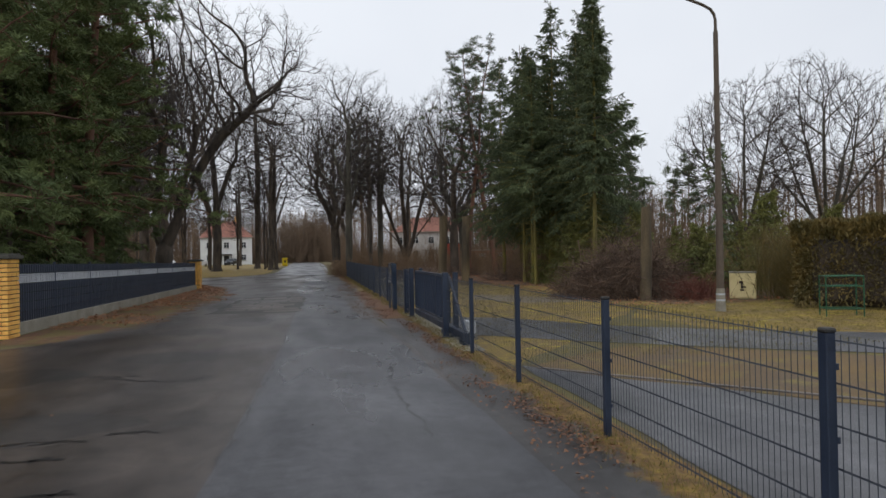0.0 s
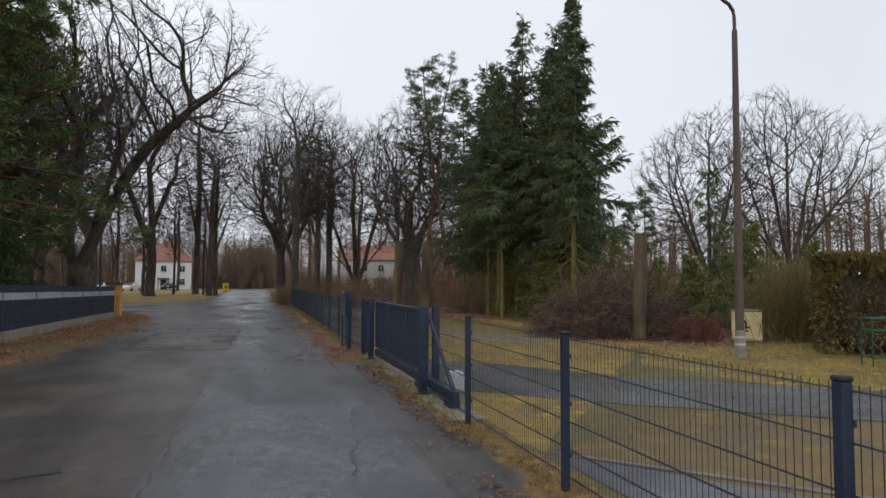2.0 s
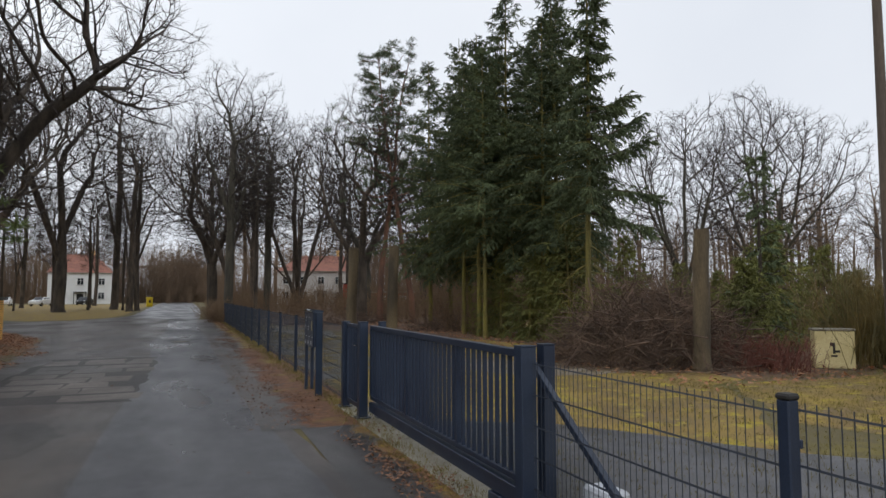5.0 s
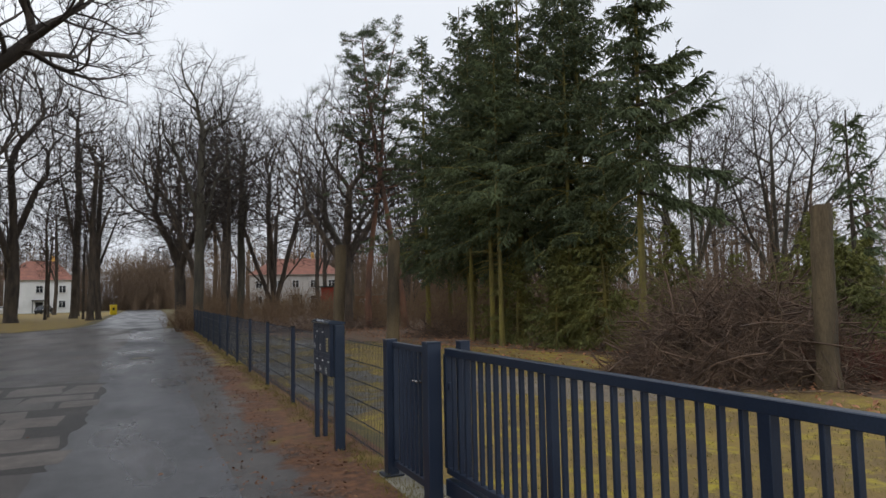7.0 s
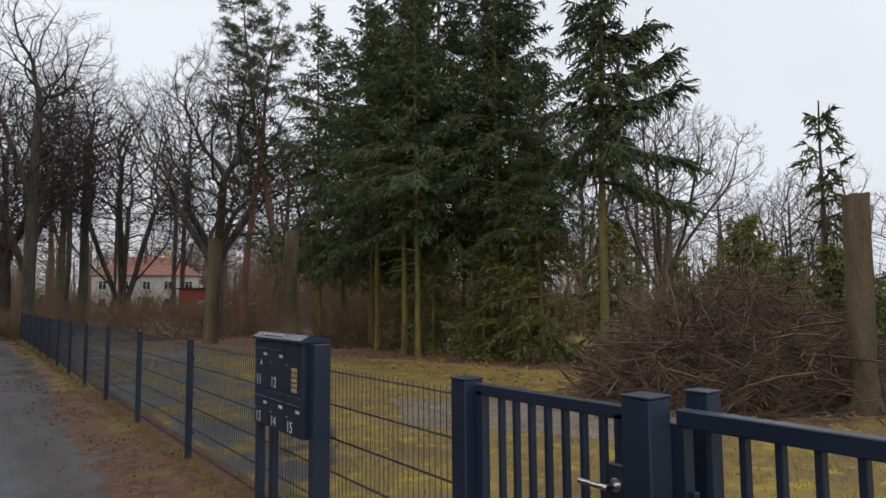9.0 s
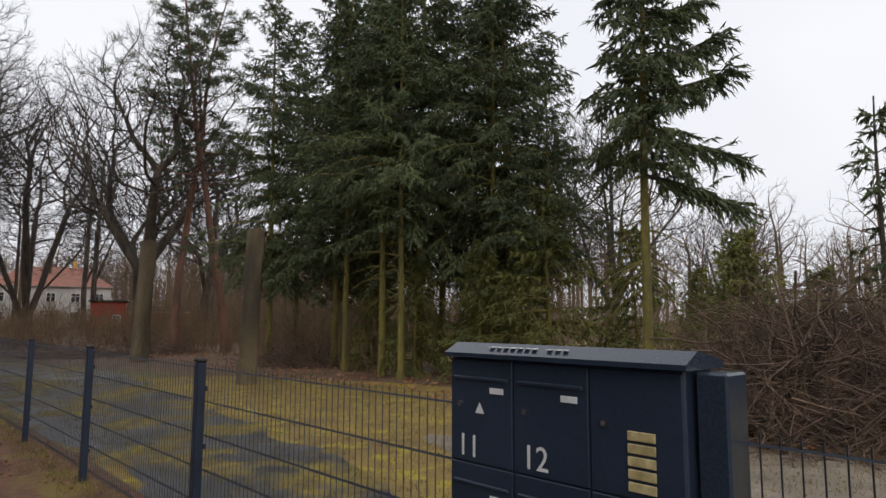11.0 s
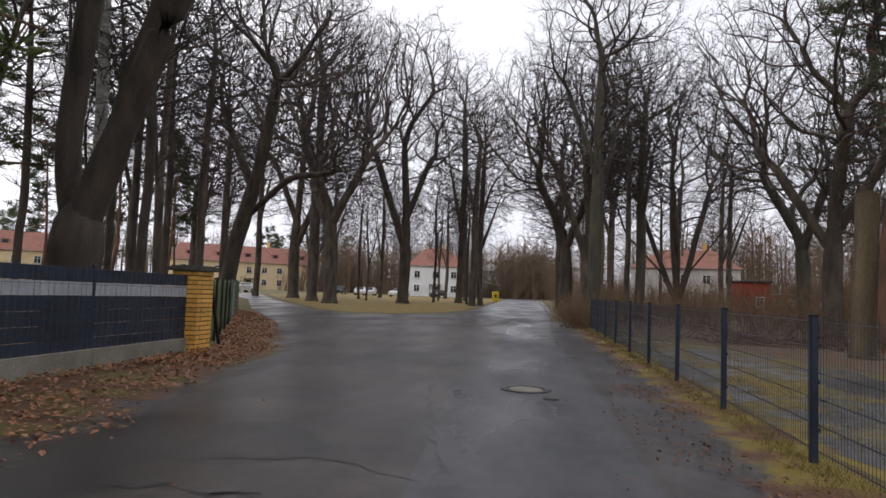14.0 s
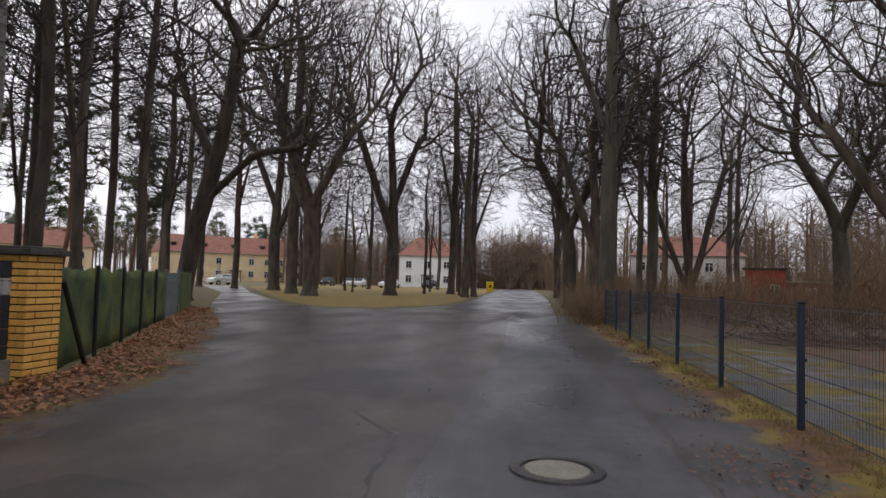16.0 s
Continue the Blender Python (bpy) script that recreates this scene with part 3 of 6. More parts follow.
def pine(seed, height, r, bare=0.5, limbs=16, reach=3.0, tuft=0.16, clumps=9, blades=46, low=0.0):
    rng = random.Random(seed)
    wood, green = Tubes(), Tubes()
    pts, radii, ways = limb(rng, Vector((0, 0, -0.1)), Vector((rng.gauss(0, 0.03), rng.gauss(0, 0.03), 1)).normalized(), height, r, r * 0.14, 10, 0.04, 0.02)
    wood.tube([pts[0], pts[0].lerp(pts[1], 0.25)] + pts[1:], [r * 1.3, r * 1.02] + radii[1:], 10)

    def clump(c, size):
        for _ in range(blades):
            d = anyway(rng).normalized()
            d.z = d.z * 0.7 + 0.25
            t = c + Vector((d.x, d.y, d.z * 0.5)) * size * rng.random()
            way = (d + anyway(rng, 0.4)).normalized()
            green.blade(t, way, sideways(rng, way), tuft * rng.uniform(0.8, 1.5), tuft * rng.uniform(0.16, 0.3))

    for i in range(limbs):
        s = bare + (1 - bare) * (i + rng.random()) / limbs
        k = min(int(s * 10), 9)
        q = pts[k].lerp(pts[k + 1], s * 10 - k)
        a = rng.uniform(0, 2 * math.pi)
        length = reach * rng.uniform(0.55, 1.1) * (1.2 - 0.75 * (s - bare) / (1 - bare))
        bp, br, bw = limb(rng, q, Vector((math.cos(a), math.sin(a), rng.uniform(-0.05, 0.5) - low)).normalized(), length, radii[k] * 0.4, 0.012, 4, 0.16, 0.06 - low * 0.3)
        wood.tube(bp, br, 5)
        for j in range(clumps):
            f = 0.3 + 0.7 * (j + rng.random()) / clumps
            m = min(int(f * 4), 3)
            c = bp[m].lerp(bp[m + 1], f * 4 - m)
            end = c + anyway(rng, 0.26 * length * 0.5) + Vector((0, 0, 0.08 - low * 0.6))
            wood.tube([c, end], [0.011, 0.005], 3)
            clump(end, 0.26)
    clump(pts[-1], 0.4)
    return wood, green


def thicket(seed, spots, height, stems=10, spread=0.5, fine=4, r=0.012):
    """Leafless brushwood: fans of thin stems with side twigs."""
    rng = random.Random(seed)
    t = Tubes()
    for x, y in spots:
        for _ in range(stems):
            h = height * rng.uniform(0.45, 1.1)
            d = Vector((rng.gauss(0, spread), rng.gauss(0, spread), 1)).normalized()
            p = Vector((x + rng.gauss(0, 0.3), y + rng.gauss(0, 0.3), -0.03))
            pts, rad, ways = limb(rng, p, d, h, r, 0.003, 4, 0.13, 0.02)
            t.tube(pts, rad, 3)
            for _ in range(fine):
                k = rng.randrange(1, 4)
                w = (ways[k] + sideways(rng, ways[k]) * 0.9).normalized()
                a, b, _w = limb(rng, pts[k], w, h * rng.uniform(0.2, 0.45), r * 0.5, 0.002, 2, 0.2, 0.03)
                t.tube(a, b, 3)
    return t


def ribbon(name, stations, z, mat, label, cols=5):
    """A strip of ground between an outer and an inner line; u runs from 0 to 1 across it."""
    bm = bmesh.new()
    uvl = bm.loops.layers.uv.new("across")
    rows = []
    for y, outer, inner in stations:
        rows.append([(bm.verts.new((outer + (inner - outer) * k / cols, y, z)), k / cols) for k in range(cols + 1)])
    for a, b in zip(rows, rows[1:]):
        for k in range(cols):
            quad = [a[k], a[k + 1], b[k + 1], b[k]]
            f = bm.faces.new([q[0] for q in quad])
            for loop, q in zip(f.loops, quad):
                loop[uvl].uv = (q[1], 0)
            f.normal_update()
            if f.normal.z < 0:
                f.normal_flip()
    return tagged(part(name, bm, mat), label, kind="structure")


def sheet(name, outline, z, mat, jag=0.12, step=0.5, label="", seed=1, category=""):
    """A flat patch of ground with a ragged outline."""
    pts = []
    for (x0, y0), (x1, y1) in zip(outline, outline[1:] + outline[:1]):
        n = max(1, int(math.hypot(x1 - x0, y1 - y0) / step)) if jag else 1
        for i in range(n):
            x, y = x0 + (x1 - x0) * i / n, y0 + (y1 - y0) * i / n
            o = noise.noise_vector(Vector((x * 0.9, y * 0.9, seed * 7.3))) * jag + noise.noise_vector(Vector((x * 3, y * 3, seed * 3.1))) * jag * 0.5 if jag else Vector()
            pts.append((x + o.x, y + o.y, z))
    bm = bmesh.new()
    f = bm.faces.new([bm.verts.new(p) for p in pts])
    if f.normal.z < 0:
        bmesh.ops.reverse_faces(bm, faces=[f])
    f.normal_update()
    if f.normal.z < 0:
        f.normal_flip()
    bmesh.ops.triangulate(bm, faces=bm.faces[:])
    return tagged(part(name, bm, mat), label, category, kind="structure")


# ---- ground and roads ----
sheet("ground", [(-500, -400), (500, -400), (500, 700), (-500, 700)], 0.0, M_GROUND, jag=0, label="damp grassy ground with moss and dead leaves")
sheet("forest_floor_right", [(8.5, 9.5), (11, 4), (17, 8), (45, 10), (60, 140), (4, 140), (2.7, 45), (5.5, 31), (8.2, 22), (9.5, 15)], 0.002, M_FOREST, 0.5, 1.0, "brown forest floor of dead leaves and twigs")
sheet("forest_floor_left", [(-7.3, 2), (-7.0, 24), (-14.5, 42), (-42, 92), (-90, 60), (-60, -20), (-14, -20)], 0.002, M_FOREST, 0.4, 1.0, "shaded forest floor of needles and leaves", 2)
sheet("lawn_near", [(2.7, -3.3), (7.4, 2.8), (9.2, 5.4), (6, 6.5), (2.7, 6.0)], 0.0032, M_LAWN, 0.2, 0.5, "brown winter grass inside the sliding gate", 15)
sheet("lawn_gate", [(2.7, 4.6), (7.0, 4.4), (10.4, 6), (11.6, 13.5), (10.4, 18.4), (8.0, 23), (3.6, 25), (2.6, 30)], 0.004, M_LAWN, 0.25, 0.6, "yellowish mossy lawn behind the fence", 3)
sheet("lawn_back", [(15.5, 12.5), (22, 11), (36, 12), (40, 30), (24, 36), (17, 30), (15.2, 20)], 0.0035, M_LAWN, 0.5, 0.8, "bright lawn seen between the spruce trunks", 14)
sheet("lawn_lamp", [(8.3, -1.6), (14, -4), (40, -8), (40, 10), (16, 5.5), (12, 5.5), (9.6, 5.5), (7.6, 2.6)], 0.004, M_LAWN, 0.25, 0.6, "yellowish lawn round the lamp post", 4)
sheet("lawn_strip", [(2.9, -3.2), (5.2, -1.8), (7.6, -3.4), (12, -7.5), (12, -11), (6.0, -7.0), (3.6, -4.3)], 0.0055, M_STRAW, 0.12, 0.5, "strip of brown winter grass between two lanes", 5)
sheet("lane_1", [(2.62, -14), (14, -20), (14, -13), (6.0, -7.2), (3.5, -4.1), (2.75, -3.2)], 0.0075, M_LANE, 0.08, 0.4, "wet grey asphalt lane behind the fence", 6)
sheet("lane_2", [(2.9, 4.6), (2.9, 0.6), (4.9, -1.2), (7.2, -2.9), (20, -12), (30, -12), (8.6, -0.8), (6.2, 1.2), (4.6, 3.6)], 0.0095, M_LANE, 0.1, 0.4, "wet asphalt drive curving up to the gate", 7)
sheet("lane_3", [(2.66, 8.6), (3.6, 9.6), (4.7, 12.0), (5.2, 16), (6.0, 22), (6.4, 27), (5.4, 31), (2.66, 36)], 0.0072, M_MOSS_LANE, 0.35, 0.4, "wet old asphalt path inside the fence overgrown by moss", 60)
sheet("gravel_drive", [(5.2, 10.8), (6.8, 8.0), (9.3, 7.6), (8.8, 9.8), (6.4, 13.0)], 0.0085, M_GRAVEL, 0.3, 0.4, "bare pale gravel on the lawn", 9)

ROAD_LEFT = [(-30, -40), (-30, -3.5), (-7.6, 0.6), (-5.6, 1.9), (-4.0, 6.0), (-3.45, 12), (-3.5, 18), (-4.2, 20.5), (-4.6, 22.6), (-5.3, 26), (-6.8, 29.6), (-8.9, 34.2), (-13.2, 42), (-24, 65), (-42, 96)]
ROAD_MIDDLE = [(-36.5, 96), (-22, 66), (-12.5, 48.5), (-9.7, 45.0), (-7.0, 45.6), (-4.6, 51.5), (-4.0, 58), (-4.5, 95), (-5.5, 170)]
ROAD_RIGHT = [(1.4, 170), (1.9, 105), (1.6, 68), (1.2, 50), (0.9, 40), (0.9, 32), (1.2, 24), (1.12, 16), (1.1, 9), (1.35, 5), (1.7, 0), (1.85, -5.5), (2.15, -8.3), (2.3, -40)]
sheet("road", ROAD_LEFT + ROAD_MIDDLE + ROAD_RIGHT, 0.006, M_ASPHALT_OLD, 0.07, 0.5, "wet dark worn asphalt road")
sheet("road_lane_relaid", [(-1.35, -40), (-1.2, -13), (-1.05, -8), (-0.8, 0), (-0.72, 8), (-0.75, 16.5), (-1.0, 21), (-0.7, 30), (-0.9, 44), (0.75, 44), (0.75, 32), (0.95, 24), (0.95, 16), (0.95, 9), (1.15, 4.5), (1.45, 0), (1.5, -5), (1.75, -8.3), (1.9, -40)], 0.0070, M_ASPHALT, 0.035, 0.4, "smoother grey asphalt strip with wet sheen")
def fence_left_x(y):
    if y < 24.4:
        return -6.92 + 0.03 * (y - 3.66) + 0.28
    return -6.2 - (y - 24.7) * 0.445


def road_left_x(y):
    pts = [(1.9, -5.6), (6, -4.0), (12, -3.5), (18, -3.5), (20.5, -4.2), (22.6, -4.6), (26, -5.3), (29.6, -6.8), (34.2, -8.9), (42, -13.2)]
    return float(np.interp(y, [p[0] for p in pts], [p[1] for p in pts]))


ys = [2.2 + 0.5 * k for k in range(80)]
ribbon("verge_left", [(y, road_left_x(y) + 0.75, fence_left_x(max(y, 3.8)) - 0.1) for y in ys], 0.0074, M_VERGE_LEFT, "verge of wet brown leaf mould and moss by the plinth")
ribbon("verge_right", [(y, 1.55 if y < 0 else 1.5, 2.64) for y in [-40 + 0.5 * k for k in range(90)]], 0.0082, M_VERGE_MOSS, "mossy verge creeping over the asphalt along the fence")
EDGE = ([4.5, 16, 24, 32, 45], [1.04, 1.0, 1.06, 0.82, 0.85])
ribbon("pavement_broken", [(y, float(np.interp(y, *EDGE)), 2.64) for y in [4.5 + 0.5 * k for k in range(27)]], 0.0090, M_VERGE_WALK, "crumbled wet footway with leaf mould beside the fence")
ribbon("verge_mossy", [(y, float(np.interp(y, *EDGE)), 2.64) for y in [17.5 + 0.5 * k for k in range(56)]], 0.0090, M_VERGE_FAR, "mossy edge of the road with dead leaves along the fence")
sheet("road_far_branch", [(0.8, 36), (-0.9, 44.5), (-4.2, 52), (-4.0, 60), (-4.4, 95), (-5.2, 170), (1.2, 170), (1.7, 105), (1.45, 68), (1.05, 50)], 0.0096, M_LANE, 0.1, 0.7, "paler wet asphalt of the road running on")
sheet("island_lawn", [(-35.5, 96), (-21.5, 67), (-12.3, 49.3), (-9.6, 46), (-7.4, 46.6), (-5.2, 52), (-4.8, 58), (-5.2, 95), (-6, 135), (-40, 135)], 0.012, M_LAWN, 0.15, 0.8, "yellow-brown grass island between the roads")

# Worn slabs where the surface has broken away.
sheet("road_hollow", [(-3.35, 7.9), (-0.62, 7.6), (-0.5, 15.4), (-1.4, 15.75), (-3.0, 15.6)], 0.0078, M_ASPHALT_DARK, 0.16, 0.2, "dark wet hollow where the asphalt has broken away", 31)
rng = random.Random(5)
for row in range(7):
    y = 7.9 + row * 0.84
    x = -3.15 + rng.uniform(0, 0.25)
    while x < -0.9:
        w, d = rng.uniform(0.7, 1.4), rng.uniform(0.70, 0.80)
        w = min(w, -0.52 - x)
        if rng.random() < 0.85 or row > 6:
            sheet("road_slab", [(x, y + rng.uniform(-0.04, 0.04)), (x + w, y + rng.uniform(-0.05, 0.05)), (x + w + rng.uniform(-0.08, 0.03), y + d), (x + rng.uniform(-0.03, 0.08), y + d + rng.uniform(-0.05, 0.05))], 0.0089, M_SLAB if rng.random() < 0.8 else M_ASPHALT_WALK, 0.06, 0.12, "worn pale concrete slab set in the asphalt", row * 7 + int(x * 10))
        x += w + rng.uniform(0.02, 0.05)

for x, y, w, d in ((-2.15, 13.95, 0.9, 1.3), (-1.16, 13.9, 0.6, 1.32), (-3.0, 14.0, 0.75, 1.2)):
    sheet("road_slab", [(x, y), (x + w, y + 0.05), (x + w - 0.03, y + d), (x + 0.06, y + d - 0.08)], 0.0089, M_SLAB, 0.09, 0.1, "worn pale concrete slab set in the asphalt", int(x * 31))


def crack(pts, w, seed):
    """A tar-dark crack in the road surface."""
    rng = random.Random(seed)
    line = []
    for (x0, y0), (x1, y1) in zip(pts, pts[1:]):
        n = max(2, int(math.hypot(x1 - x0, y1 - y0) / 0.16))
        line += [(x0 + (x1 - x0) * i / n + rng.gauss(0, 0.03), y0 + (y1 - y0) * i / n + rng.gauss(0, 0.03)) for i in range(n)]
    line.append(pts[-1])
    v, f = [], []
    for i, (x, y) in enumerate(line):
        a, b = line[max(i - 1, 0)], line[min(i + 1, len(line) - 1)]
        nx, ny = -(b[1] - a[1]), b[0] - a[0]
        k = 0.9 * w * rng.uniform(0.1, 1.3) / (math.hypot(nx, ny) + 1e-6) / 2
        v += [(x + nx * k, y + ny * k, 0.0096), (x - nx * k, y - ny * k, 0.0096)]
    f = [(2 * i, 2 * i + 1, 2 * i + 3, 2 * i + 2) for i in range(len(line) - 1)]
    return tagged(part("road_crack", meshed("road_crack", v, f, M_TAR)), "dark tar-filled crack in the asphalt", kind="structure")


crack([(-1.0, -7), (-0.82, -2), (-0.78, 3)], 0.03, 1)
crack([(-1.95, 23), (-1.35, 22.3), (-1.2, 20.4), (-0.88, 18.6), (-0.62, 17.2), (-0.5, 15.9)], 0.06, 2)
crack([(-0.95, 18.9), (-0.6, 18.75)], 0.05, 3)
crack([(-2.4, 17.0), (-1.6, 17.3), (-0.75, 16.9)], 0.04, 4)
crack([(0.85, -6.5), (0.75, -4.2), (0.95, -2.4)], 0.04, 5)
crack([(-1.6, 31), (-1.0, 39), (-0.4, 47)], 0.09, 7)
crack([(-4.6, 44), (-2.8, 40), (-1.4, 38.5)], 0.10, 8)
crack([(-3.2, -2.4), (-2.2, -2.9), (-1.6, -2.7)], 0.06, 9)
crack([(-8.5, 43.2), (-5.2, 46.5), (-3.4, 44.5)], 0.10, 11)
crack([(-7.2, 42.5), (-4.4, 43.2), (-2.2, 42.2)], 0.12, 12)
crack([(-3.0, 24.5), (-2.2, 24.3)], 0.05, 13)
crack([(-3.5, 22.3), (-2.9, 22.2)], 0.05, 14)


for k, (x, y, w, d) in enumerate(((-3.2, -5.2, 2.6, 1.1), (-4.8, -2.0, 2.8, 1.6), (-2.6, -0.6, 1.8, 1.3), (-2.2, -8.6, 1.6, 2.0), (-3.0, 3.2, 1.5, 1.4), (-2.4, 17.6, 1.8, 1.3), (-3.0, 20.2, 1.4, 1.0), (-2.4, 25.0, 2.0, 2.4), (-4.2, 31.0, 2.4, 3.0), (-1.8, 5.2, 1.2, 2.4))):
    sheet("road_patch", [(x + w * math.cos(a) * 0.5, y + d * math.sin(a) * 0.5) for a in [q * math.pi / 6 for q in range(12)]], 0.0066, M_ASPHALT_MEND, 0.3, 0.25, "darker mended patch in the worn asphalt", 90 + k)
for k, (x, y, w) in enumerate(((-3.2, -5.75, 0.9), (-2.2, -5.62, 0.5), (-3.4, -2.3, 0.8), (-1.4, 15.9, 1.0), (-0.75, 15.3, 0.5), (-2.6, 16.3, 1.2), (-2.9, -6.3, 0.6), (-2.4, -7.2, 0.5))):
    crack([(x, y), (x + w * 0.4, y + 0.05), (x + w, y - 0.02)], 0.065, 30 + k)
    crack([(x + w * 0.5, y - 0.05), (x + w * 0.8, y + 0.08)], 0.05, 50 + k)


def manhole(x, y):
    ob = thing("manhole_cover", (x, y, 0.0085), 0, "round cast-iron manhole cover with a concrete centre in the road", "manhole")
    bm = bmesh.new()
    for r0, r1, z0, z1 in ((0.265, 0.335, 0.0, 0.014),):
        n = 40
        ring = [[bm.verts.new((r * math.cos(2 * math.pi * k / n), r * math.sin(2 * math.pi * k / n), z)) for k in range(n)] for r, z in ((r1 + 0.012, z0), (r1, z1), (r0, z1), (r0 - 0.008, z0))]
        for a, b in zip(ring, ring[1:]):
            for k in range(n):
                bm.faces.new((a[k], a[(k + 1) % n], b[(k + 1) % n], b[k]))
    part("rim", bm, M_IRON, ob)
    bm = bmesh.new()
    rod(bm, (0, 0, 0.0), (0, 0, 0.011), 0.235, 0.228, 36)
    part("concrete_centre", bm, M_CONC, ob, "pale concrete infill")


kerb = thing("lane_kerb", (0, 0, 0), 0, "thin pale concrete kerb between grass strip and lane", "kerb")
for k in range(7):
    a, b = Vector((2.95 + 0.62 * k, -3.45 - 0.66 * k, 0.0)), Vector((2.95 + 0.62 * (k + 0.97), -3.45 - 0.66 * (k + 0.97), 0.0))
    bm = bmesh.new()
    bar(bm, a, b, 0.08, 0.05, 0.006)
    part("kerb_stone", bm, M_SLAB, kerb)


manhole(-0.02, 21.45)
ob = thing("drain_cap", (0.3, 20.76, 0.0085), 0, "small round iron valve cap in the road", "drain cap")
bm = bmesh.new()
rod(bm, (0, 0, 0), (0, 0, 0.012), 0.085, 0.08, 20)
part("lid", bm, M_IRON, ob)
bm = bmesh.new()
rod(bm, (0, 0, 0), (0, 0, 0.008), 0.105, 0.1, 20)
part("rim", bm, M_IRON, ob)

# ---- mesh fence along the drive ----
FENCE_X = 2.385
POST_H = 1.25


def wire_panel(length, height=1.19, foot=0.05):
    """Double-rod mesh from 0 to length along y."""
    v, f = [], []

    def stick(x, y0, z0, y1, z1, r):
        n0 = len(v)
        if abs(y1 - y0) > abs(z1 - z0):
            v.extend([(x - r, y0, z0 - r), (x + r, y0, z0 - r), (x, y0, z0 + r), (x - r, y1, z1 - r), (x + r, y1, z1 - r), (x, y1, z1 + r)])
        else:
            v.extend([(x - r, y0 - r, z0), (x + r, y0 - r, z0), (x, y0 + r, z0), (x - r, y1 - r, z1), (x + r, y1 - r, z1), (x, y1 + r, z1)])
        f.extend([(n0, n0 + 1, n0 + 4, n0 + 3), (n0 + 1, n0 + 2, n0 + 5, n0 + 4), (n0 + 2, n0, n0 + 3, n0 + 5)])

    n = max(1, int(length / 0.05))
    for i in range(n + 1):
        stick(0, i * length / n, foot, i * length / n, height, 0.0023)
    for k in range(6):
        z = foot + 0.035 + k * (height - foot - 0.065) / 5
        stick(-0.007, 0, z, length, z, 0.0027)
        stick(0.007, 0, z, length, z, 0.0027)
    return meshed("wire_mesh", v, f, M_WIRE)


def post_meshes():
    bm = boxes(((0, 0, (POST_H - 0.06) / 2 - 0.03), (0.06, 0.06, POST_H + 0.0)), bevel=0.006)
    me = bpy.data.meshes.new("post")
    bm.to_mesh(me)
    bm.free()
    me.materials.append(M_STEEL)
    bm = boxes(((0, 0, 0.012), (0.068, 0.068, 0.026)), bevel=0.008)
    cap = bpy.data.meshes.new("cap")
    bm.to_mesh(cap)
    bm.free()
    cap.materials.append(M_DARK)
    bm = bmesh.new()
    box(bm, (0.032, 0, 0), (0.016, 0.07, 0.034), 0.003)
    clip = bpy.data.meshes.new("clip")
    bm.to_mesh(clip)
    bm.free()
    clip.materials.append(M_STEEL)
    return me, cap, clip


POST, CAP, CLIP = post_meshes()


def fence_post(y, parent):
    p = part("post", POST, None, parent)
    p.location = (0, y, 0.03)
    for me, z in ((CAP, POST_H - 0.06), (CLIP, 0.25), (CLIP, 0.65), (CLIP, 1.02)):
        c = part("cap" if me is CAP else "clip", me, None, p)
        c.location = (0, 0, z)


def mesh_fence(ys, label):
    ob = thing("mesh_fence", (FENCE_X, 0, 0), 0, label, "fence", "mesh fence along the drive")
    shared = {}
    for y in ys:
        fence_post(y, ob)
    for a, b in zip(ys, ys[1:]):
        key = round(b - a, 2)
        shared[key] = shared.get(key) or wire_panel(b - a)
        p = part("wire_mesh", shared[key], None, ob)
        p.location = (0.035, a, 0.02)
    return ob


mesh_fence([-16.95, -14.45, -11.98, -9.45, -6.88, -4.31, -1.83], "low anthracite double-rod mesh fence beside the road").scale = (1, 1, 1.02)
mesh_fence([10.60 + 2.548 * k for k in range(8)] + [31.1, 33.6, 36.1, 38.6], "low anthracite double-rod mesh fence beyond the letterboxes")
tail = thing("mesh_fence", (FENCE_X, 0, 0), 0, "short mesh fence panels joining gate and letterboxes", "fence", "mesh fence along the drive")
for a, b in ((-1.83, 0.27), (5.92, 8.2), (8.2, 10.60)):
    p = part("wire_mesh", wire_panel(b - a), None, tail)
    p.location = (0.035, a, 0.02)

# ---- sliding gate ----
GX = 2.50


def gate_post(y, x=FENCE_X, w=0.12, h=1.30):
    ob = thing("gate_post", (x, y, 0), 0, "square anthracite steel gate post", "post", "gate posts")
    part("shaft", boxes(((0, 0, h / 2 - 0.02), (w, w, h + 0.04)), bevel=0.006), M_STEEL, ob)
    part("cap", boxes(((0, 0, h + 0.003), (w + 0.006, w + 0.006, 0.008)), bevel=0.002), M_STEEL, ob)
    part("foot_plate", boxes(((0, 0, 0.026), (w + 0.08, w + 0.08, 0.014)), bevel=0.003), M_STEEL, ob)
    return ob


gate_post(0.33)
gate_post(0.42, 2.61, 0.10)
gate_post(4.86)
gate_post(4.80, 2.64, 0.09)
gate_post(5.86, FENCE_X, 0.11, 1.27)
gate = thing("sliding_gate", (GX, 0.05, 0), 0, "closed anthracite steel sliding gate with upright bars", "gate")
part("top_rail", boxes(((0, 2.62, 1.225), (0.06, 4.26, 0.06)), bevel=0.004), M_STEEL, gate)
part("lower_rail", boxes(((0, 2.62, 0.29), (0.05, 4.26, 0.05)), bevel=0.004), M_STEEL, gate)
part("base_beam", boxes(((0, 1.85, 0.17), (0.09, 5.76, 0.13)), bevel=0.006), M_STEEL, gate)
bar_me = bpy.data.meshes.new("bar")
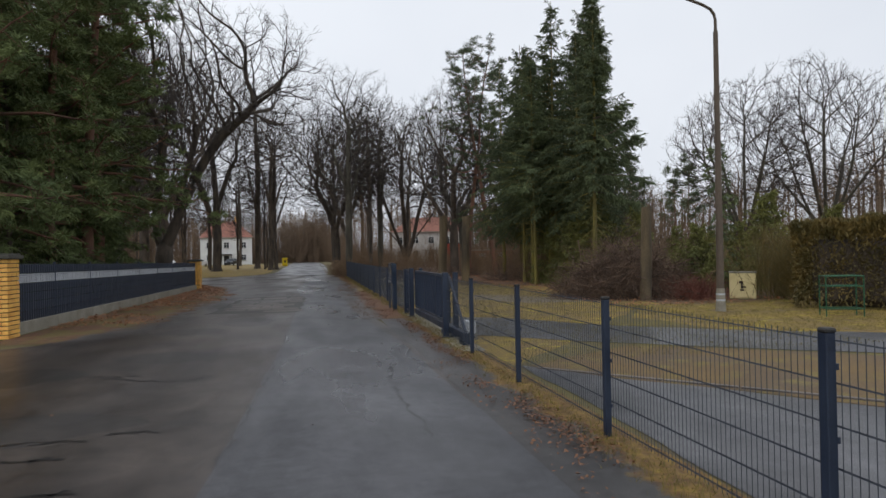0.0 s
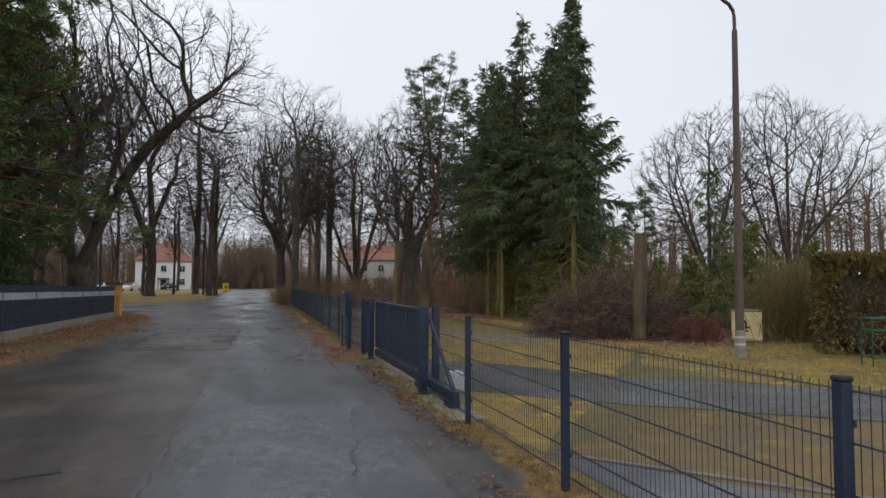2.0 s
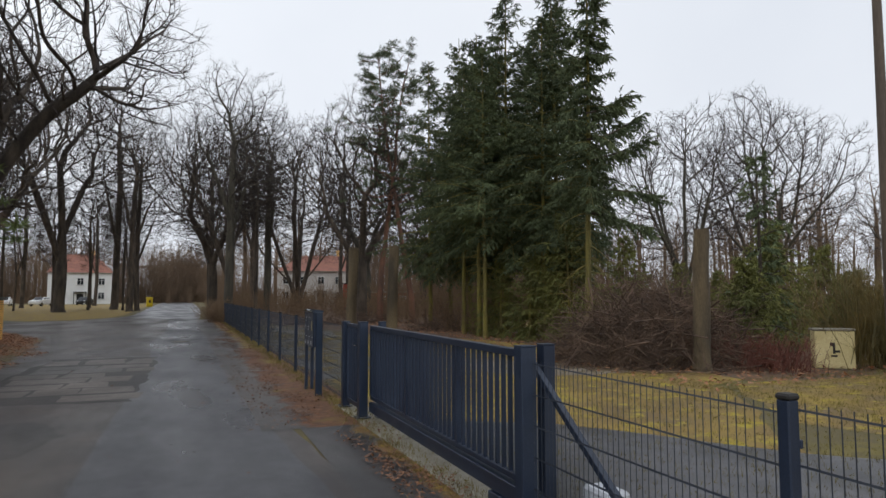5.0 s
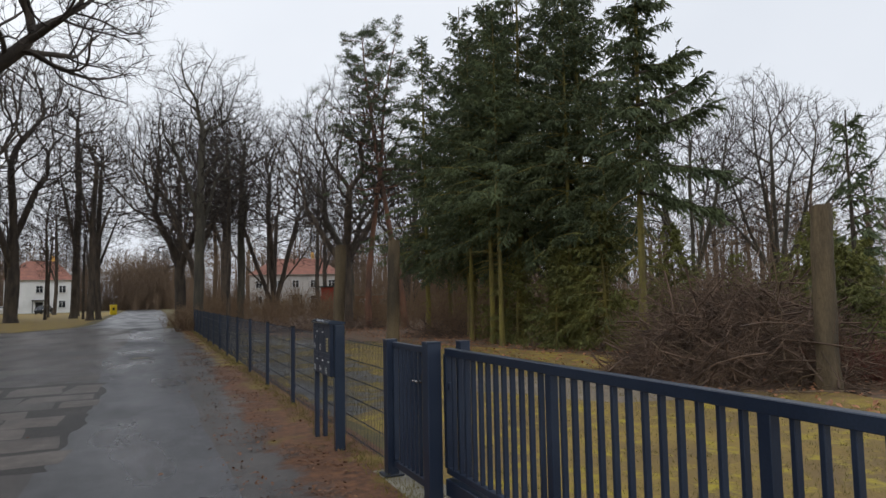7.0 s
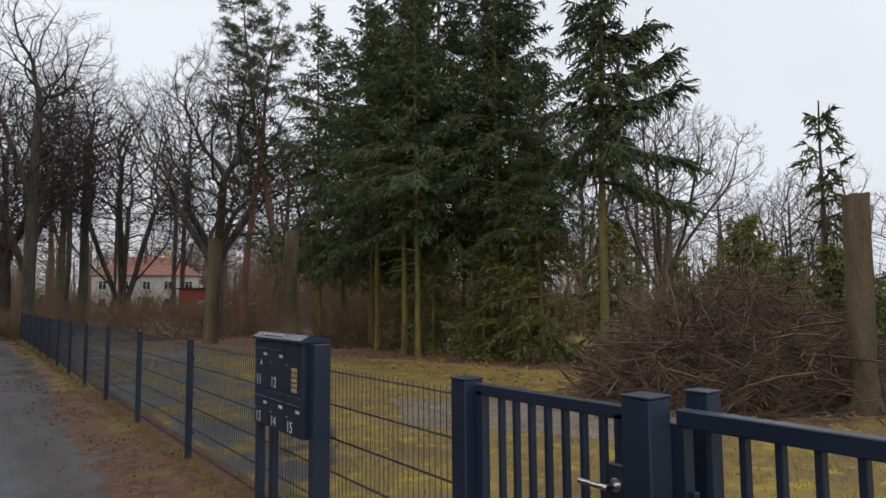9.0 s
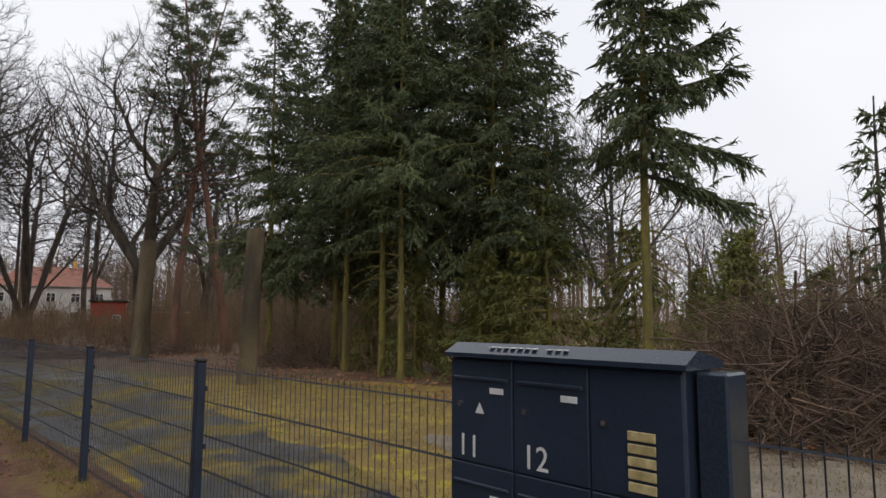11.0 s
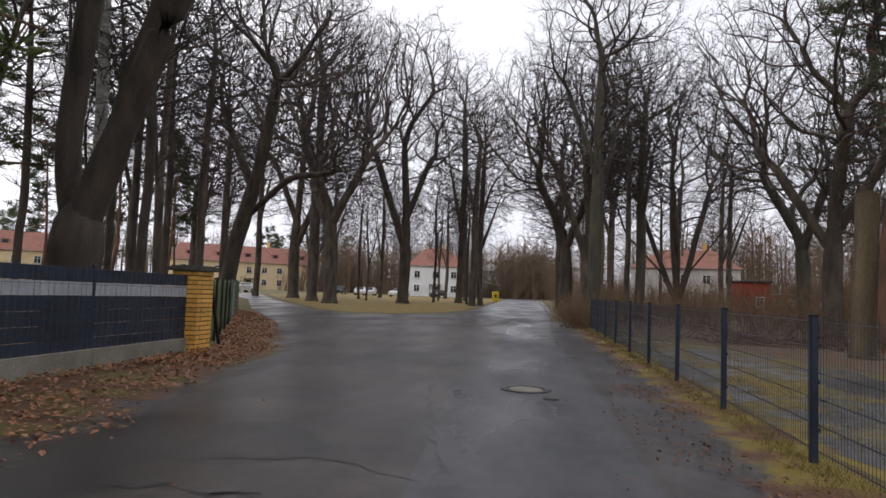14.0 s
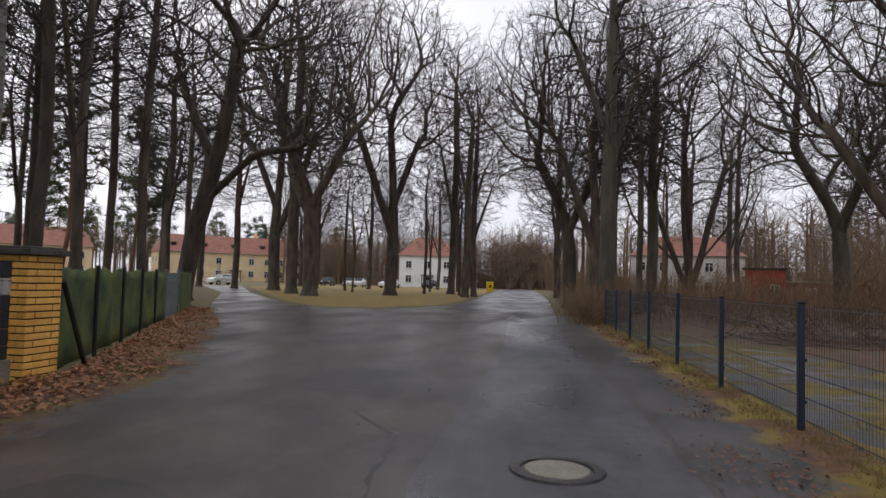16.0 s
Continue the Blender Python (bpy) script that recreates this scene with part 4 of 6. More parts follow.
bm = boxes(((0, 0, 0.755), (0.035, 0.025, 0.9)), bevel=0.003)
bm.to_mesh(bar_me)
bm.free()
bar_me.materials.append(M_STEEL)
wide_me = bpy.data.meshes.new("stile")
bm = boxes(((0, 0, 0.755), (0.055, 0.06, 0.9)), bevel=0.003)
bm.to_mesh(wide_me)
bm.free()
wide_me.materials.append(M_STEEL)
GATE_STEP = 4.25 / 37
for i in range(38):
    y = 0.50 + i * GATE_STEP
    wide = i in (0, 11, 24, 37)
    p = part("stile" if wide else "bar", wide_me if wide else bar_me, None, gate)
    p.location = (0, y, 0)
bm = bmesh.new()
bar(bm, (0, 0.45, 1.22), (0, -0.97, 0.22), 0.045, None, 0.003)
part("diagonal_brace", bm, M_STEEL, gate)
part("end_stop", boxes(((0, -1.035, 0.17), (0.095, 0.025, 0.15)), bevel=0.004), M_STEEL, gate)
part("latch_hook", boxes(((0, 4.73, 0.95), (0.03, 0.07, 0.06)), bevel=0.003), M_STEEL, gate)
motor = thing("gate_motor", (2.78, -0.05, 0.0), 0, "pale grey ribbed plastic gate motor on the ground", "gate motor")
part("housing", boxes(((0, 0, 0.245), (0.2, 0.28, 0.26)), bevel=0.02), M_MOTOR, motor)
part("base", boxes(((0, 0, 0.06), (0.24, 0.32, 0.12)), bevel=0.01), M_CONC, motor)
for k in range(6):
    part("rib", boxes(((-0.103, -0.1 + k * 0.04, 0.25), (0.008, 0.014, 0.17)), bevel=0.002), M_MOTOR, motor)
for y in (-0.8, 0.9):
    roller = thing("roller_block", (GX, y, 0), 0, "dark steel roller carriage under the sliding gate", "gate roller")
    part("carriage", boxes(((0, 0, 0.052), (0.14, 0.3, 0.1)), bevel=0.006), M_STEEL, roller)
    part("plate", boxes(((0, 0, 0.01), (0.24, 0.4, 0.02)), bevel=0.003), M_CONC, roller)
sheet("gate_foundation", [(2.28, -1.6), (2.70, -1.6), (2.70, 6.1), (2.28, 6.1)], 0.0105, M_CONC, 0.02, 0.3, "concrete strip under the gate")

wicket = thing("wicket_gate", (2.40, 0, 0), 0, "closed anthracite steel wicket gate with upright bars", "gate")
part("frame", boxes(((0, 5.36, 1.23), (0.045, 0.85, 0.05)), ((0, 5.36, 0.14), (0.045, 0.85, 0.06)), ((0, 4.965, 0.7), (0.045, 0.06, 1.05)), ((0, 5.765, 0.7), (0.045, 0.05, 1.05)), bevel=0.003), M_STEEL, wicket)
wb = bpy.data.meshes.new("bar")
bm = boxes(((0, 0, 0.695), (0.03, 0.025, 1.06)), bevel=0.003)
bm.to_mesh(wb)
bm.free()
wb.materials.append(M_STEEL)
for i in range(7):
    p = part("bar", wb, None, wicket)
    p.location = (0, 5.06 + i * 0.095, 0)
lock = part("lock_case", boxes(((0, 4.985, 0.93), (0.06, 0.07, 0.24)), bevel=0.006), M_STEEL, wicket)
bm = bmesh.new()
rod(bm, (-0.03, 4.985, 0.975), (-0.085, 4.985, 0.975), 0.011)
rod(bm, (-0.085, 4.975, 0.975), (-0.085, 5.11, 0.975), 0.011)
part("lever", bm, M_CHROME, wicket, "bright steel lever handle")
bm = bmesh.new()
rod(bm, (-0.026, 4.985, 0.975), (-0.034, 4.985, 0.975), 0.026)
rod(bm, (-0.026, 4.985, 0.90), (-0.034, 4.985, 0.90), 0.022)
part("rose", bm, M_CHROME, wicket)

# ---- letterboxes ----
mbx = thing("letterbox_stand", (2.13, 0.03, 0), 0, "anthracite steel letterbox unit with numbered flaps beside the wicket gate", "letterbox")
Y0, Y1, Z0, Z1 = 7.11, 7.92, 0.80, 1.385
part("cabinet", boxes(((0.075, (Y0 + Y1) / 2, (Z0 + Z1) / 2), (0.15, Y1 - Y0, Z1 - Z0)), bevel=0.005), M_STEEL, mbx)
v = [(-0.03, Y0 - 0.02, Z1), (0.17, Y0 - 0.02, Z1), (0.17, Y0 - 0.02, Z1 + 0.02), (0.03, Y0 - 0.02, Z1 + 0.045), (-0.03, Y0 - 0.02, Z1 + 0.014)]
v += [(x, Y1 + 0.004, z) for x, _, z in v]
hood = part("hood", meshed("hood", v, [(4, 3, 2, 1, 0), (5, 6, 7, 8, 9)] + [(i, (i + 1) % 5, (i + 1) % 5 + 5, i + 5) for i in range(5)], M_WET_STEEL), None, mbx)
bm = bmesh.new()
for k in range(11):
    if k != 7:
        box(bm, (0.002, 7.74 - k * 0.028, Z1 + 0.034), (0.022, 0.017, 0.003), 0, None)
part("lettering_bars", bm, M_LABEL, hood, "white sticker lettering")
part("side_post", boxes(((0.085, Y0 - 0.05, 0.68), (0.11, 0.08, 1.40)), bevel=0.006), M_WET_STEEL, mbx)
for x in (0.025, 0.125):
    part("leg", boxes(((x, Y1 - 0.04, 0.41), (0.05, 0.06, 0.9)), bevel=0.004), M_STEEL, mbx)
FLAPS = [(7.785, 1.055, "11"), (7.515, 1.055, "12"), (7.785, 0.803, "13"), (7.515, 0.803, "14"), (7.245, 0.803, "15")]


def lettering(text, size, mat, parent, y, z, x=-0.009):
    """Characters standing on the road side of the unit."""
    cu = bpy.data.curves.new("number", "FONT")
    cu.body, cu.size, cu.align_x, cu.extrude = text, size, "CENTER", 0.0008
    o = bpy.data.objects.new("number", cu)
    me = bpy.data.meshes.new_from_object(o)
    bpy.data.objects.remove(o)
    bpy.data.curves.remove(cu)
    me.materials.clear()
    me.materials.append(mat)
    ob = part("number", me, None, parent)
    ob.matrix_basis = Matrix.Translation((x, y, z)) @ Matrix(((0, 0, -1, 0), (-1, 0, 0, 0), (0, 1, 0, 0), (0, 0, 0, 1)))
    return ob


for y, z, num in FLAPS + [(7.245, 1.055, "")]:
    h = 0.318 if z > 1 else 0.246
    d = part("door", boxes(((-0.003, y, z + 0.003 + h / 2), (0.008, 0.262, h)), bevel=0.002), M_STEEL, mbx)
    if num:
        part("mail_slot", boxes(((-0.009, y, z + h - 0.055), (0.010, 0.232, 0.012)), bevel=0.003), M_STEEL, d)
        part("name_plate", boxes(((-0.0085, y - 0.070, z + h - 0.088), (0.004, 0.056, 0.018)), bevel=0.001), M_LABEL, d, "white name strip")
        lettering(num, 0.098, M_LABEL, d, y + 0.050, z + 0.020)
    bm = bmesh.new()
    rod(bm, (-0.007, y + 0.090, z + h - 0.138), (-0.013, y + 0.090, z + h - 0.138), 0.009)
    part("lock", bm, M_CHROME, d)
for k in range(5):
    part("bell_plate", boxes(((-0.010, 7.225, 1.087 + k * 0.0315), (0.006, 0.078, 0.024)), bevel=0.002), M_BUTTON, mbx, "brass bell name plate")
v = [(-0.010, 7.805, 1.212), (-0.010, 7.765, 1.212), (-0.010, 7.785, 1.247)]
part("notice_triangle", meshed("notice_triangle", v, [(0, 1, 2)], M_LABEL), None, mbx, "small white warning triangle")

# ---- left fence on its plinth, with brick pillars ----
P_NEAR, P_FAR = Vector((-6.95, 3.52, 0)), Vector((-6.31, 23.84, 0))


def brick_pillar(at, turn, label, tall):
    """Courses of long yellow clinker with raked dark joints, under a stone cap."""
    ob = thing("brick_pillar", at, turn, label, "pillar", "brick pillars of the fence")
    ob.scale = (1.1, 1.1, tall)
    w, h, course = 0.49, 1.46, 0.0811
    part("core", boxes(((0, 0, h / 2 - 0.02), (w - 0.045, w - 0.045, h + 0.04))), M_MORTAR, ob)
    long_me, short_me = [], []
    for ln in (0.365, 0.115):
        bm = boxes(((0, 0, 0), (ln - 0.004, 0.06, course - 0.016)), bevel=0.004)
        me = bpy.data.meshes.new("brick")
        bm.to_mesh(me)
        bm.free()
        me.materials.append(M_BRICK)
        (long_me if ln > 0.2 else short_me).append(me)
    for c in range(18):
        for s in range(4):
            flip = (c + s) % 2
            for me, off in ((long_me[0], -0.0625 if flip else 0.0625), (short_me[0], 0.1875 if flip else -0.1875)):
                b = part("brick", me, None, ob)
                b.matrix_basis = pose(0, 0, 0, 0, 0, 90 * s) @ pose(off, -w / 2 + 0.03 + random.Random(c * 9 + s).uniform(-0.002, 0.002), course * (c + 0.5) + 0.0, 0, 0, 0)
    part("cap", boxes(((0, 0, h + 0.036), (w + 0.13, w + 0.13, 0.07)), ((0, 0, h + 0.085), (w + 0.05, w + 0.05, 0.03)), bevel=0.008), M_CAP, ob, "weathered dark stone cap")
    return ob


ALONG = (P_FAR - P_NEAR)
FTURN = math.degrees(math.atan2(-ALONG.x, ALONG.y))
brick_pillar(P_NEAR, FTURN, "yellow clinker brick gate pillar with a dark stone cap", 1.20)
brick_pillar(P_FAR, FTURN, "yellow clinker brick pillar at the end of the screened fence", 1.04)
plinth = thing("fence_plinth", P_NEAR, FTURN, "low concrete plinth stained with soil under the screened fence", "plinth")
plinth.scale = (1, 1, 1.11)
LEN = ALONG.length - 0.49
npl = 8
for k in range(npl):
    s = LEN / npl
    part("plinth_board", boxes(((0.06, 0.245 + s * (k + 0.5), 0.11), (0.08, s - 0.012, 0.30)), bevel=0.008), M_CONC, plinth)
screen = thing("screened_fence", P_NEAR, FTURN, "anthracite mesh fence woven with dark and one pale privacy strip", "fence")
screen.scale = (1, 1, 1.11)
TOP = 1.40
strip_h = 0.19
for k in range(npl):
    s = LEN / npl
    y0 = 0.245 + s * k
    p = part("post", boxes(((0.03, y0 if k else y0 + 0.03, 0.83), (0.05, 0.06, 1.2)), bevel=0.005), M_STEEL, screen)
    for j in range(6):
        z = TOP - 0.02 - strip_h * (j + 0.5)
        nseg = 40
        v, f = [], []
        for i in range(nseg + 1):
            y = y0 + 0.02 + (s - 0.04) * i / nseg
            b = 0.006 * (1 if i % 2 else -1) + 0.05
            v += [(b, y, z - strip_h / 2 + 0.004), (b, y, z + strip_h / 2 - 0.004), (b - 0.002, y, z + strip_h / 2 - 0.004), (b - 0.002, y, z - strip_h / 2 + 0.004)]
        for i in range(nseg):
            a = 4 * i
            f += [(a + 1, a, a + 4, a + 5), (a + 3, a + 2, a + 6, a + 7)]
        part("privacy_strip", meshed("privacy_strip", v, f, M_WHITE_STRIP if j == 1 else M_STRIP), None, screen, "pale grey privacy strip" if j == 1 else "")
    me = wire_panel(s, 1.14, 0.0)
    w = part("wire_mesh", me, None, screen)
    w.location = (0.047, y0, 0.262)
for c in screen.children:
    up = c.location.z
    for v in c.data.vertices:
        v.co.z = (v.co.z + up) * (1.07 - 0.13 * (v.co.y + c.location.y) / LEN) - up


# green screened fence further on
g0, g1 = Vector((-6.22, 24.2, 0)), Vector((-13.6, 41.2, 0))
gd = g1 - g0
gt = math.degrees(math.atan2(-gd.x, gd.y))
gf = thing("green_screen_fence", g0, gt, "wire fence hung with mossy green screen netting", "fence")
n = 5
for k in range(n):
    s = 10.6 / n
    v, f = [], []
    for i in range(13):
        for j in range(7):
            y, z = s * (k + i / 12), 0.06 + 1.36 * j / 6
            o = (noise.noise(Vector((y * 1.7, z * 1.5, 3.0))) * 0.11 + noise.noise(Vector((y * 5, z * 4, 1.0))) * 0.03) * math.sin(math.pi * i / 12)
            v.append((0.03 + o, y, z + (noise.noise(Vector((y * 2, 0, 1))) * 0.09 - 0.05 * math.sin(math.pi * i / 12) if j == 6 else 0)))
    f = [(i * 7 + j, (i + 1) * 7 + j, (i + 1) * 7 + j + 1, i * 7 + j + 1) for i in range(12) for j in range(6)]
    net = part("netting", meshed("netting", v, f, M_NET, True), None, gf)
    net.modifiers.new("thickness", "SOLIDIFY").thickness = 0.006
    bm = bmesh.new()
    rod(bm, (0.05, s * k + 0.02, -0.1), (0.05, s * k + 0.02, 1.44), 0.032)
    part("post", bm, M_DARK, gf)
bm = bmesh.new()
rod(bm, (0.08, 0.12, 1.2), (0.25, 0.75, 0.0), 0.035)
part("brace", bm, M_DARK, gf, "dark leaning brace pole")
gg = thing("grey_gate", g0 + gd.normalized() * 10.8, gt, "grey-blue metal gate panel in the green fence", "gate")
part("panel", boxes(((0, 1.4, 0.72), (0.04, 2.8, 1.3)), bevel=0.006), M_GREY_PANEL, gg)
for y in (0, 2.85):
    part("post", boxes(((0, y, 0.72), (0.09, 0.09, 1.5)), bevel=0.006), M_GREY_PANEL, gg)
for z in (0.35, 0.72, 1.1):
    part("rail", boxes(((0.03, 1.4, z), (0.03, 2.7, 0.05)), bevel=0.004), M_GREY_PANEL, gg)
gf2 = thing("green_screen_fence", g0 + gd.normalized() * 13.8, gt, "dark green screened fence beyond the grey gate", "fence")
for k in range(3):
    part("netting", boxes(((0, 0.75 + 1.5 * k, 0.72), (0.03, 1.46, 1.36)), bevel=0.01), M_NET, gf2)
    part("post", boxes(((-0.03, 1.5 * k, 0.72), (0.05, 0.05, 1.5)), bevel=0.006), M_GREEN_STEEL, gf2)
tp = thing("timber_post", (-10.3, 5.6, 0), 30, "reddish stained timber post with a brace", "post")
part("shaft", boxes(((0, 0, 1.6), (0.16, 0.16, 3.3)), bevel=0.01), M_TIMBER, tp)
bm = bmesh.new()
bar(bm, (0.02, 0, 1.75), (-1.1, 0, 2.6), 0.12, None, 0.006)
part("brace", bm, M_TIMBER, tp)
yg = thing("yard_gate", (-7.33, 3.42, 0), -84, "silver steel yard gate leaf standing open at the pillar", "gate")
part("frame", boxes(((0, -0.75, 1.22), (0.04, 1.5, 0.05)), ((0, -0.75, 0.2), (0.04, 1.5, 0.05)), ((0, -0.03, 0.7), (0.04, 0.06, 1.1)), ((0, -1.47, 0.7), (0.04, 0.06, 1.1)), bevel=0.004), M_MOTOR, yg)
for k in range(11):
    part("bar", boxes(((0, -0.15 - 0.12 * k, 0.7), (0.02, 0.02, 1.0)), bevel=0.002), M_STEEL, yg)

# ---- lamp post, cabinet, rack ----
lp = thing("street_lamp", (10.46, 3.1, 0), 0, "tall rusty brown street lamp pole on a pale concrete foot", "street lamp")
bm = bmesh.new()
rod(bm, (0, 0, -0.1), (0, 0, 0.62), 0.135, 0.105, 14)
part("foot", bm, M_CONC, lp, "pale concrete foot with bands")
bm = bmesh.new()
rod(bm, (0, 0, 0.60), (0.02, 0, 7.5), 0.098, 0.062, 14)
part("pole", bm, M_RUST, lp)
t = Tubes()
t.tube([Vector((0.02, 0, 7.45)), Vector((0.02, 0, 7.8)), Vector((-0.03, -0.02, 7.95)), Vector((-0.16, -0.05, 8.07)), Vector((-0.45, -0.12, 8.15)), Vector((-1.3, -0.3, 8.28))], [0.04] * 6, 10)
part("arm", t.mesh("arm", M_RUST, True), None, lp)
part("lantern", boxes(((-1.6, -0.37, 8.30), (0.7, 0.26, 0.14)), bevel=0.04), M_CONC, lp)
for z in (0.28, 0.44):
    bm = bmesh.new()
    rod(bm, (0, 0, z), (0, 0, z + 0.05), 0.128 - 0.03 * z, 0.126 - 0.03 * z, 14)
    part("band", bm, M_MOTOR, lp)

cab = thing("utility_cabinet", (13.75, 6.65, 0), -39, "cream utility cabinet with a dark spray-painted mark on the grass", "utility cabinet")
part("body", boxes(((0, 0, 0.44), (0.80, 0.40, 0.84)), bevel=0.015), M_CABINET, cab)
part("roof", boxes(((0, 0, 0.88), (0.85, 0.45, 0.05)), bevel=0.012), M_CONC, cab)
part("base", boxes(((0, 0, 0.01), (0.76, 0.36, 0.1)), bevel=0.01), M_CONC, cab)
part("door", boxes(((-0.196, -0.203, 0.45), (0.38, 0.012, 0.76)), bevel=0.004), M_CABINET, cab)
part("door", boxes(((0.196, -0.203, 0.45), (0.38, 0.012, 0.76)), bevel=0.004), M_CABINET, cab)
bm = bmesh.new()
for c, s in (((-0.05, -0.212, 0.56), (0.1, 0.004, 0.07)), ((-0.02, -0.212, 0.45), (0.05, 0.004, 0.2)), ((0.05, -0.212, 0.40), (0.1, 0.004, 0.05)), ((-0.02, -0.212, 0.3), (0.13, 0.004, 0.04))):
    box(bm, c, s)
part("paint_mark", bm, M_DARK, cab, "dark painted mark")

rk = thing("steel_rack", (12.3, 1.05, 0), -24, "green tubular steel rack in front of the hedge", "rack")
for x in (-0.55, 0.55):
    for y in (-0.25, 0.25):
        bm = bmesh.new()
        rod(bm, (x, y, -0.02), (x, y, 1.05), 0.02)
        part("leg", bm, M_GREEN_STEEL, rk)
for z in (0.2, 0.78, 1.04):
    bm = bmesh.new()
    for a, b in (((-0.55, -0.25, z), (0.55, -0.25, z)), ((-0.55, 0.25, z), (0.55, 0.25, z)), ((-0.55, -0.25, z), (-0.55, 0.25, z)), ((0.55, -0.25, z), (0.55, 0.25, z))):
        rod(bm, a, b, 0.017)
    part("rail", bm, M_GREEN_STEEL, rk)
rk.scale = (0.74, 0.9, 0.93)


# ---- houses beyond the trees ----
def window(parent, x, y, z, w, h, face=-1, mat_frame=None):
    """A recessed window with frame, glazing bars and sill on the wall plane y."""
    win = part("window", boxes(((x, y + face * 0.01, z), (w, 0.05, h))), M_WINDOW, parent)
    part("frame", boxes(((x - w / 2, y + face * 0.04, z), (0.09, 0.06, h + 0.09)), ((x + w / 2, y + face * 0.04, z), (0.09, 0.06, h + 0.09)), ((x, y + face * 0.04, z + h / 2), (w, 0.06, 0.09)), ((x, y + face * 0.04, z - h / 2), (w, 0.06, 0.09)), ((x, y + face * 0.04, z), (0.07, 0.05, h)), ((x, y + face * 0.04, z + h * 0.15), (w, 0.05, 0.05))), mat_frame or M_FRAME, win)
    part("sill", boxes(((x, y + face * 0.09, z - h / 2 - 0.07), (w + 0.2, 0.16, 0.06))), M_CONC, win)


def house(name, at, turn, w, d, eave, ridge, wall, label, rows, cols, door=True, dormers=0, hip=2.0, side=True):
    """Two-storey house; its long front lies on -y."""
    ob = thing(name, at, turn, label, "house")
    part("wall", boxes(((0, 0, eave / 2 - 0.1), (w, d, eave + 0.2))), wall, ob)
    o = 0.35
    v = [(-w / 2 - o, -d / 2 - o, eave), (w / 2 + o, -d / 2 - o, eave), (w / 2 + o, d / 2 + o, eave), (-w / 2 - o, d / 2 + o, eave), (-w / 2 + hip, 0, ridge), (w / 2 - hip, 0, ridge)]
    roof = part("roof", meshed("roof", v, [(0, 1, 5, 4), (1, 2, 5), (2, 3, 4, 5), (3, 0, 4), (3, 2, 1, 0)], M_ROOF), None, ob)
    part("chimney", boxes(((w * 0.18, 0.4, ridge + 0.3), (0.6, 0.6, 1.6)), bevel=0.02), M_BRICK, roof)
    part("gutter", boxes(((0, -d / 2 - o, eave - 0.03), (w + 2 * o, 0.14, 0.12)), bevel=0.02), M_CONC, ob)
    for r in range(rows):
        z = 1.7 + r * (eave - 0.6) / rows
        for c in range(cols):
            x = -w / 2 + w * (c + 0.5) / cols
            if door and r == 0 and c == cols // 2:
                dr = part("door", boxes(((x, -d / 2 - 0.01, 1.05), (1.2, 0.06, 2.1))), M_DARK, ob)
                part("porch", boxes(((x, -d / 2 - 0.5, 2.45), (2.4, 1.2, 0.16)), ((x - 1.05, -d / 2 - 0.95, 1.2), (0.14, 0.14, 2.4)), ((x + 1.05, -d / 2 - 0.95, 1.2), (0.14, 0.14, 2.4)), bevel=0.02), M_DARK, dr)
            else:
                window(ob, x, -d / 2, z, 1.15, 1.35)
        if side:
            for s in (-1, 1):
                for c in range(2):
                    wv = part("window", boxes(((s * (w / 2 + 0.005), -d / 4 + c * d / 2, z), (0.05, 1.0, 1.3))), M_WINDOW, ob)
                    part("frame", boxes(((s * (w / 2 + 0.03), -d / 4 + c * d / 2, z + 0.66), (0.05, 1.15, 0.09)), ((s * (w / 2 + 0.03), -d / 4 + c * d / 2, z - 0.66), (0.05, 1.15, 0.09)), ((s * (w / 2 + 0.03), -d / 4 + c * d / 2, z), (0.05, 0.08, 1.3))), M_FRAME, wv)
    for k in range(dormers):
        x = -w / 2 + w * (k + 0.5) / dormers
        dm = part("dormer", boxes(((x, -d / 4 - 0.3, eave + (ridge - eave) * 0.42), (1.5, 1.6, 1.1)), bevel=0.02), M_ROOF, ob)
        part("pane", boxes(((x, -d / 4 - 1.11, eave + (ridge - eave) * 0.42), (1.0, 0.03, 0.7))), M_WINDOW, dm)
    return ob


house("white_house", (-20.5, 151, 0), 6, 11.5, 10, 6.4, 10.4, M_WHITE_WALL, "white rendered two-storey house with a red hipped roof", 2, 3, hip=3.2)
house("villa", (24.8, 122, 0), -14, 16.0, 10, 6.2, 9.4, M_GREY_WALL, "weathered pale villa with a red roof behind trees", 2, 5, hip=4.0)
house("yellow_terrace", (-68, 158, 0), 38, 32, 11, 6.2, 10.2, M_YELLOW_WALL, "long cream-yellow terrace with a red tiled roof and dormers", 2, 9, dormers=5, hip=1.5)
house("yellow_terrace", (-101, 130, 0), 38, 30, 11, 6.2, 10.2, M_YELLOW_WALL, "long cream-yellow terrace with a red tiled roof", 2, 8, dormers=4, hip=1.5)
house("yellow_terrace", (-140, 106, 0), 42, 34, 11, 6.2, 10.2, M_YELLOW_WALL, "long cream-yellow terrace with a red tiled roof", 2, 8, dormers=4, hip=1.5)

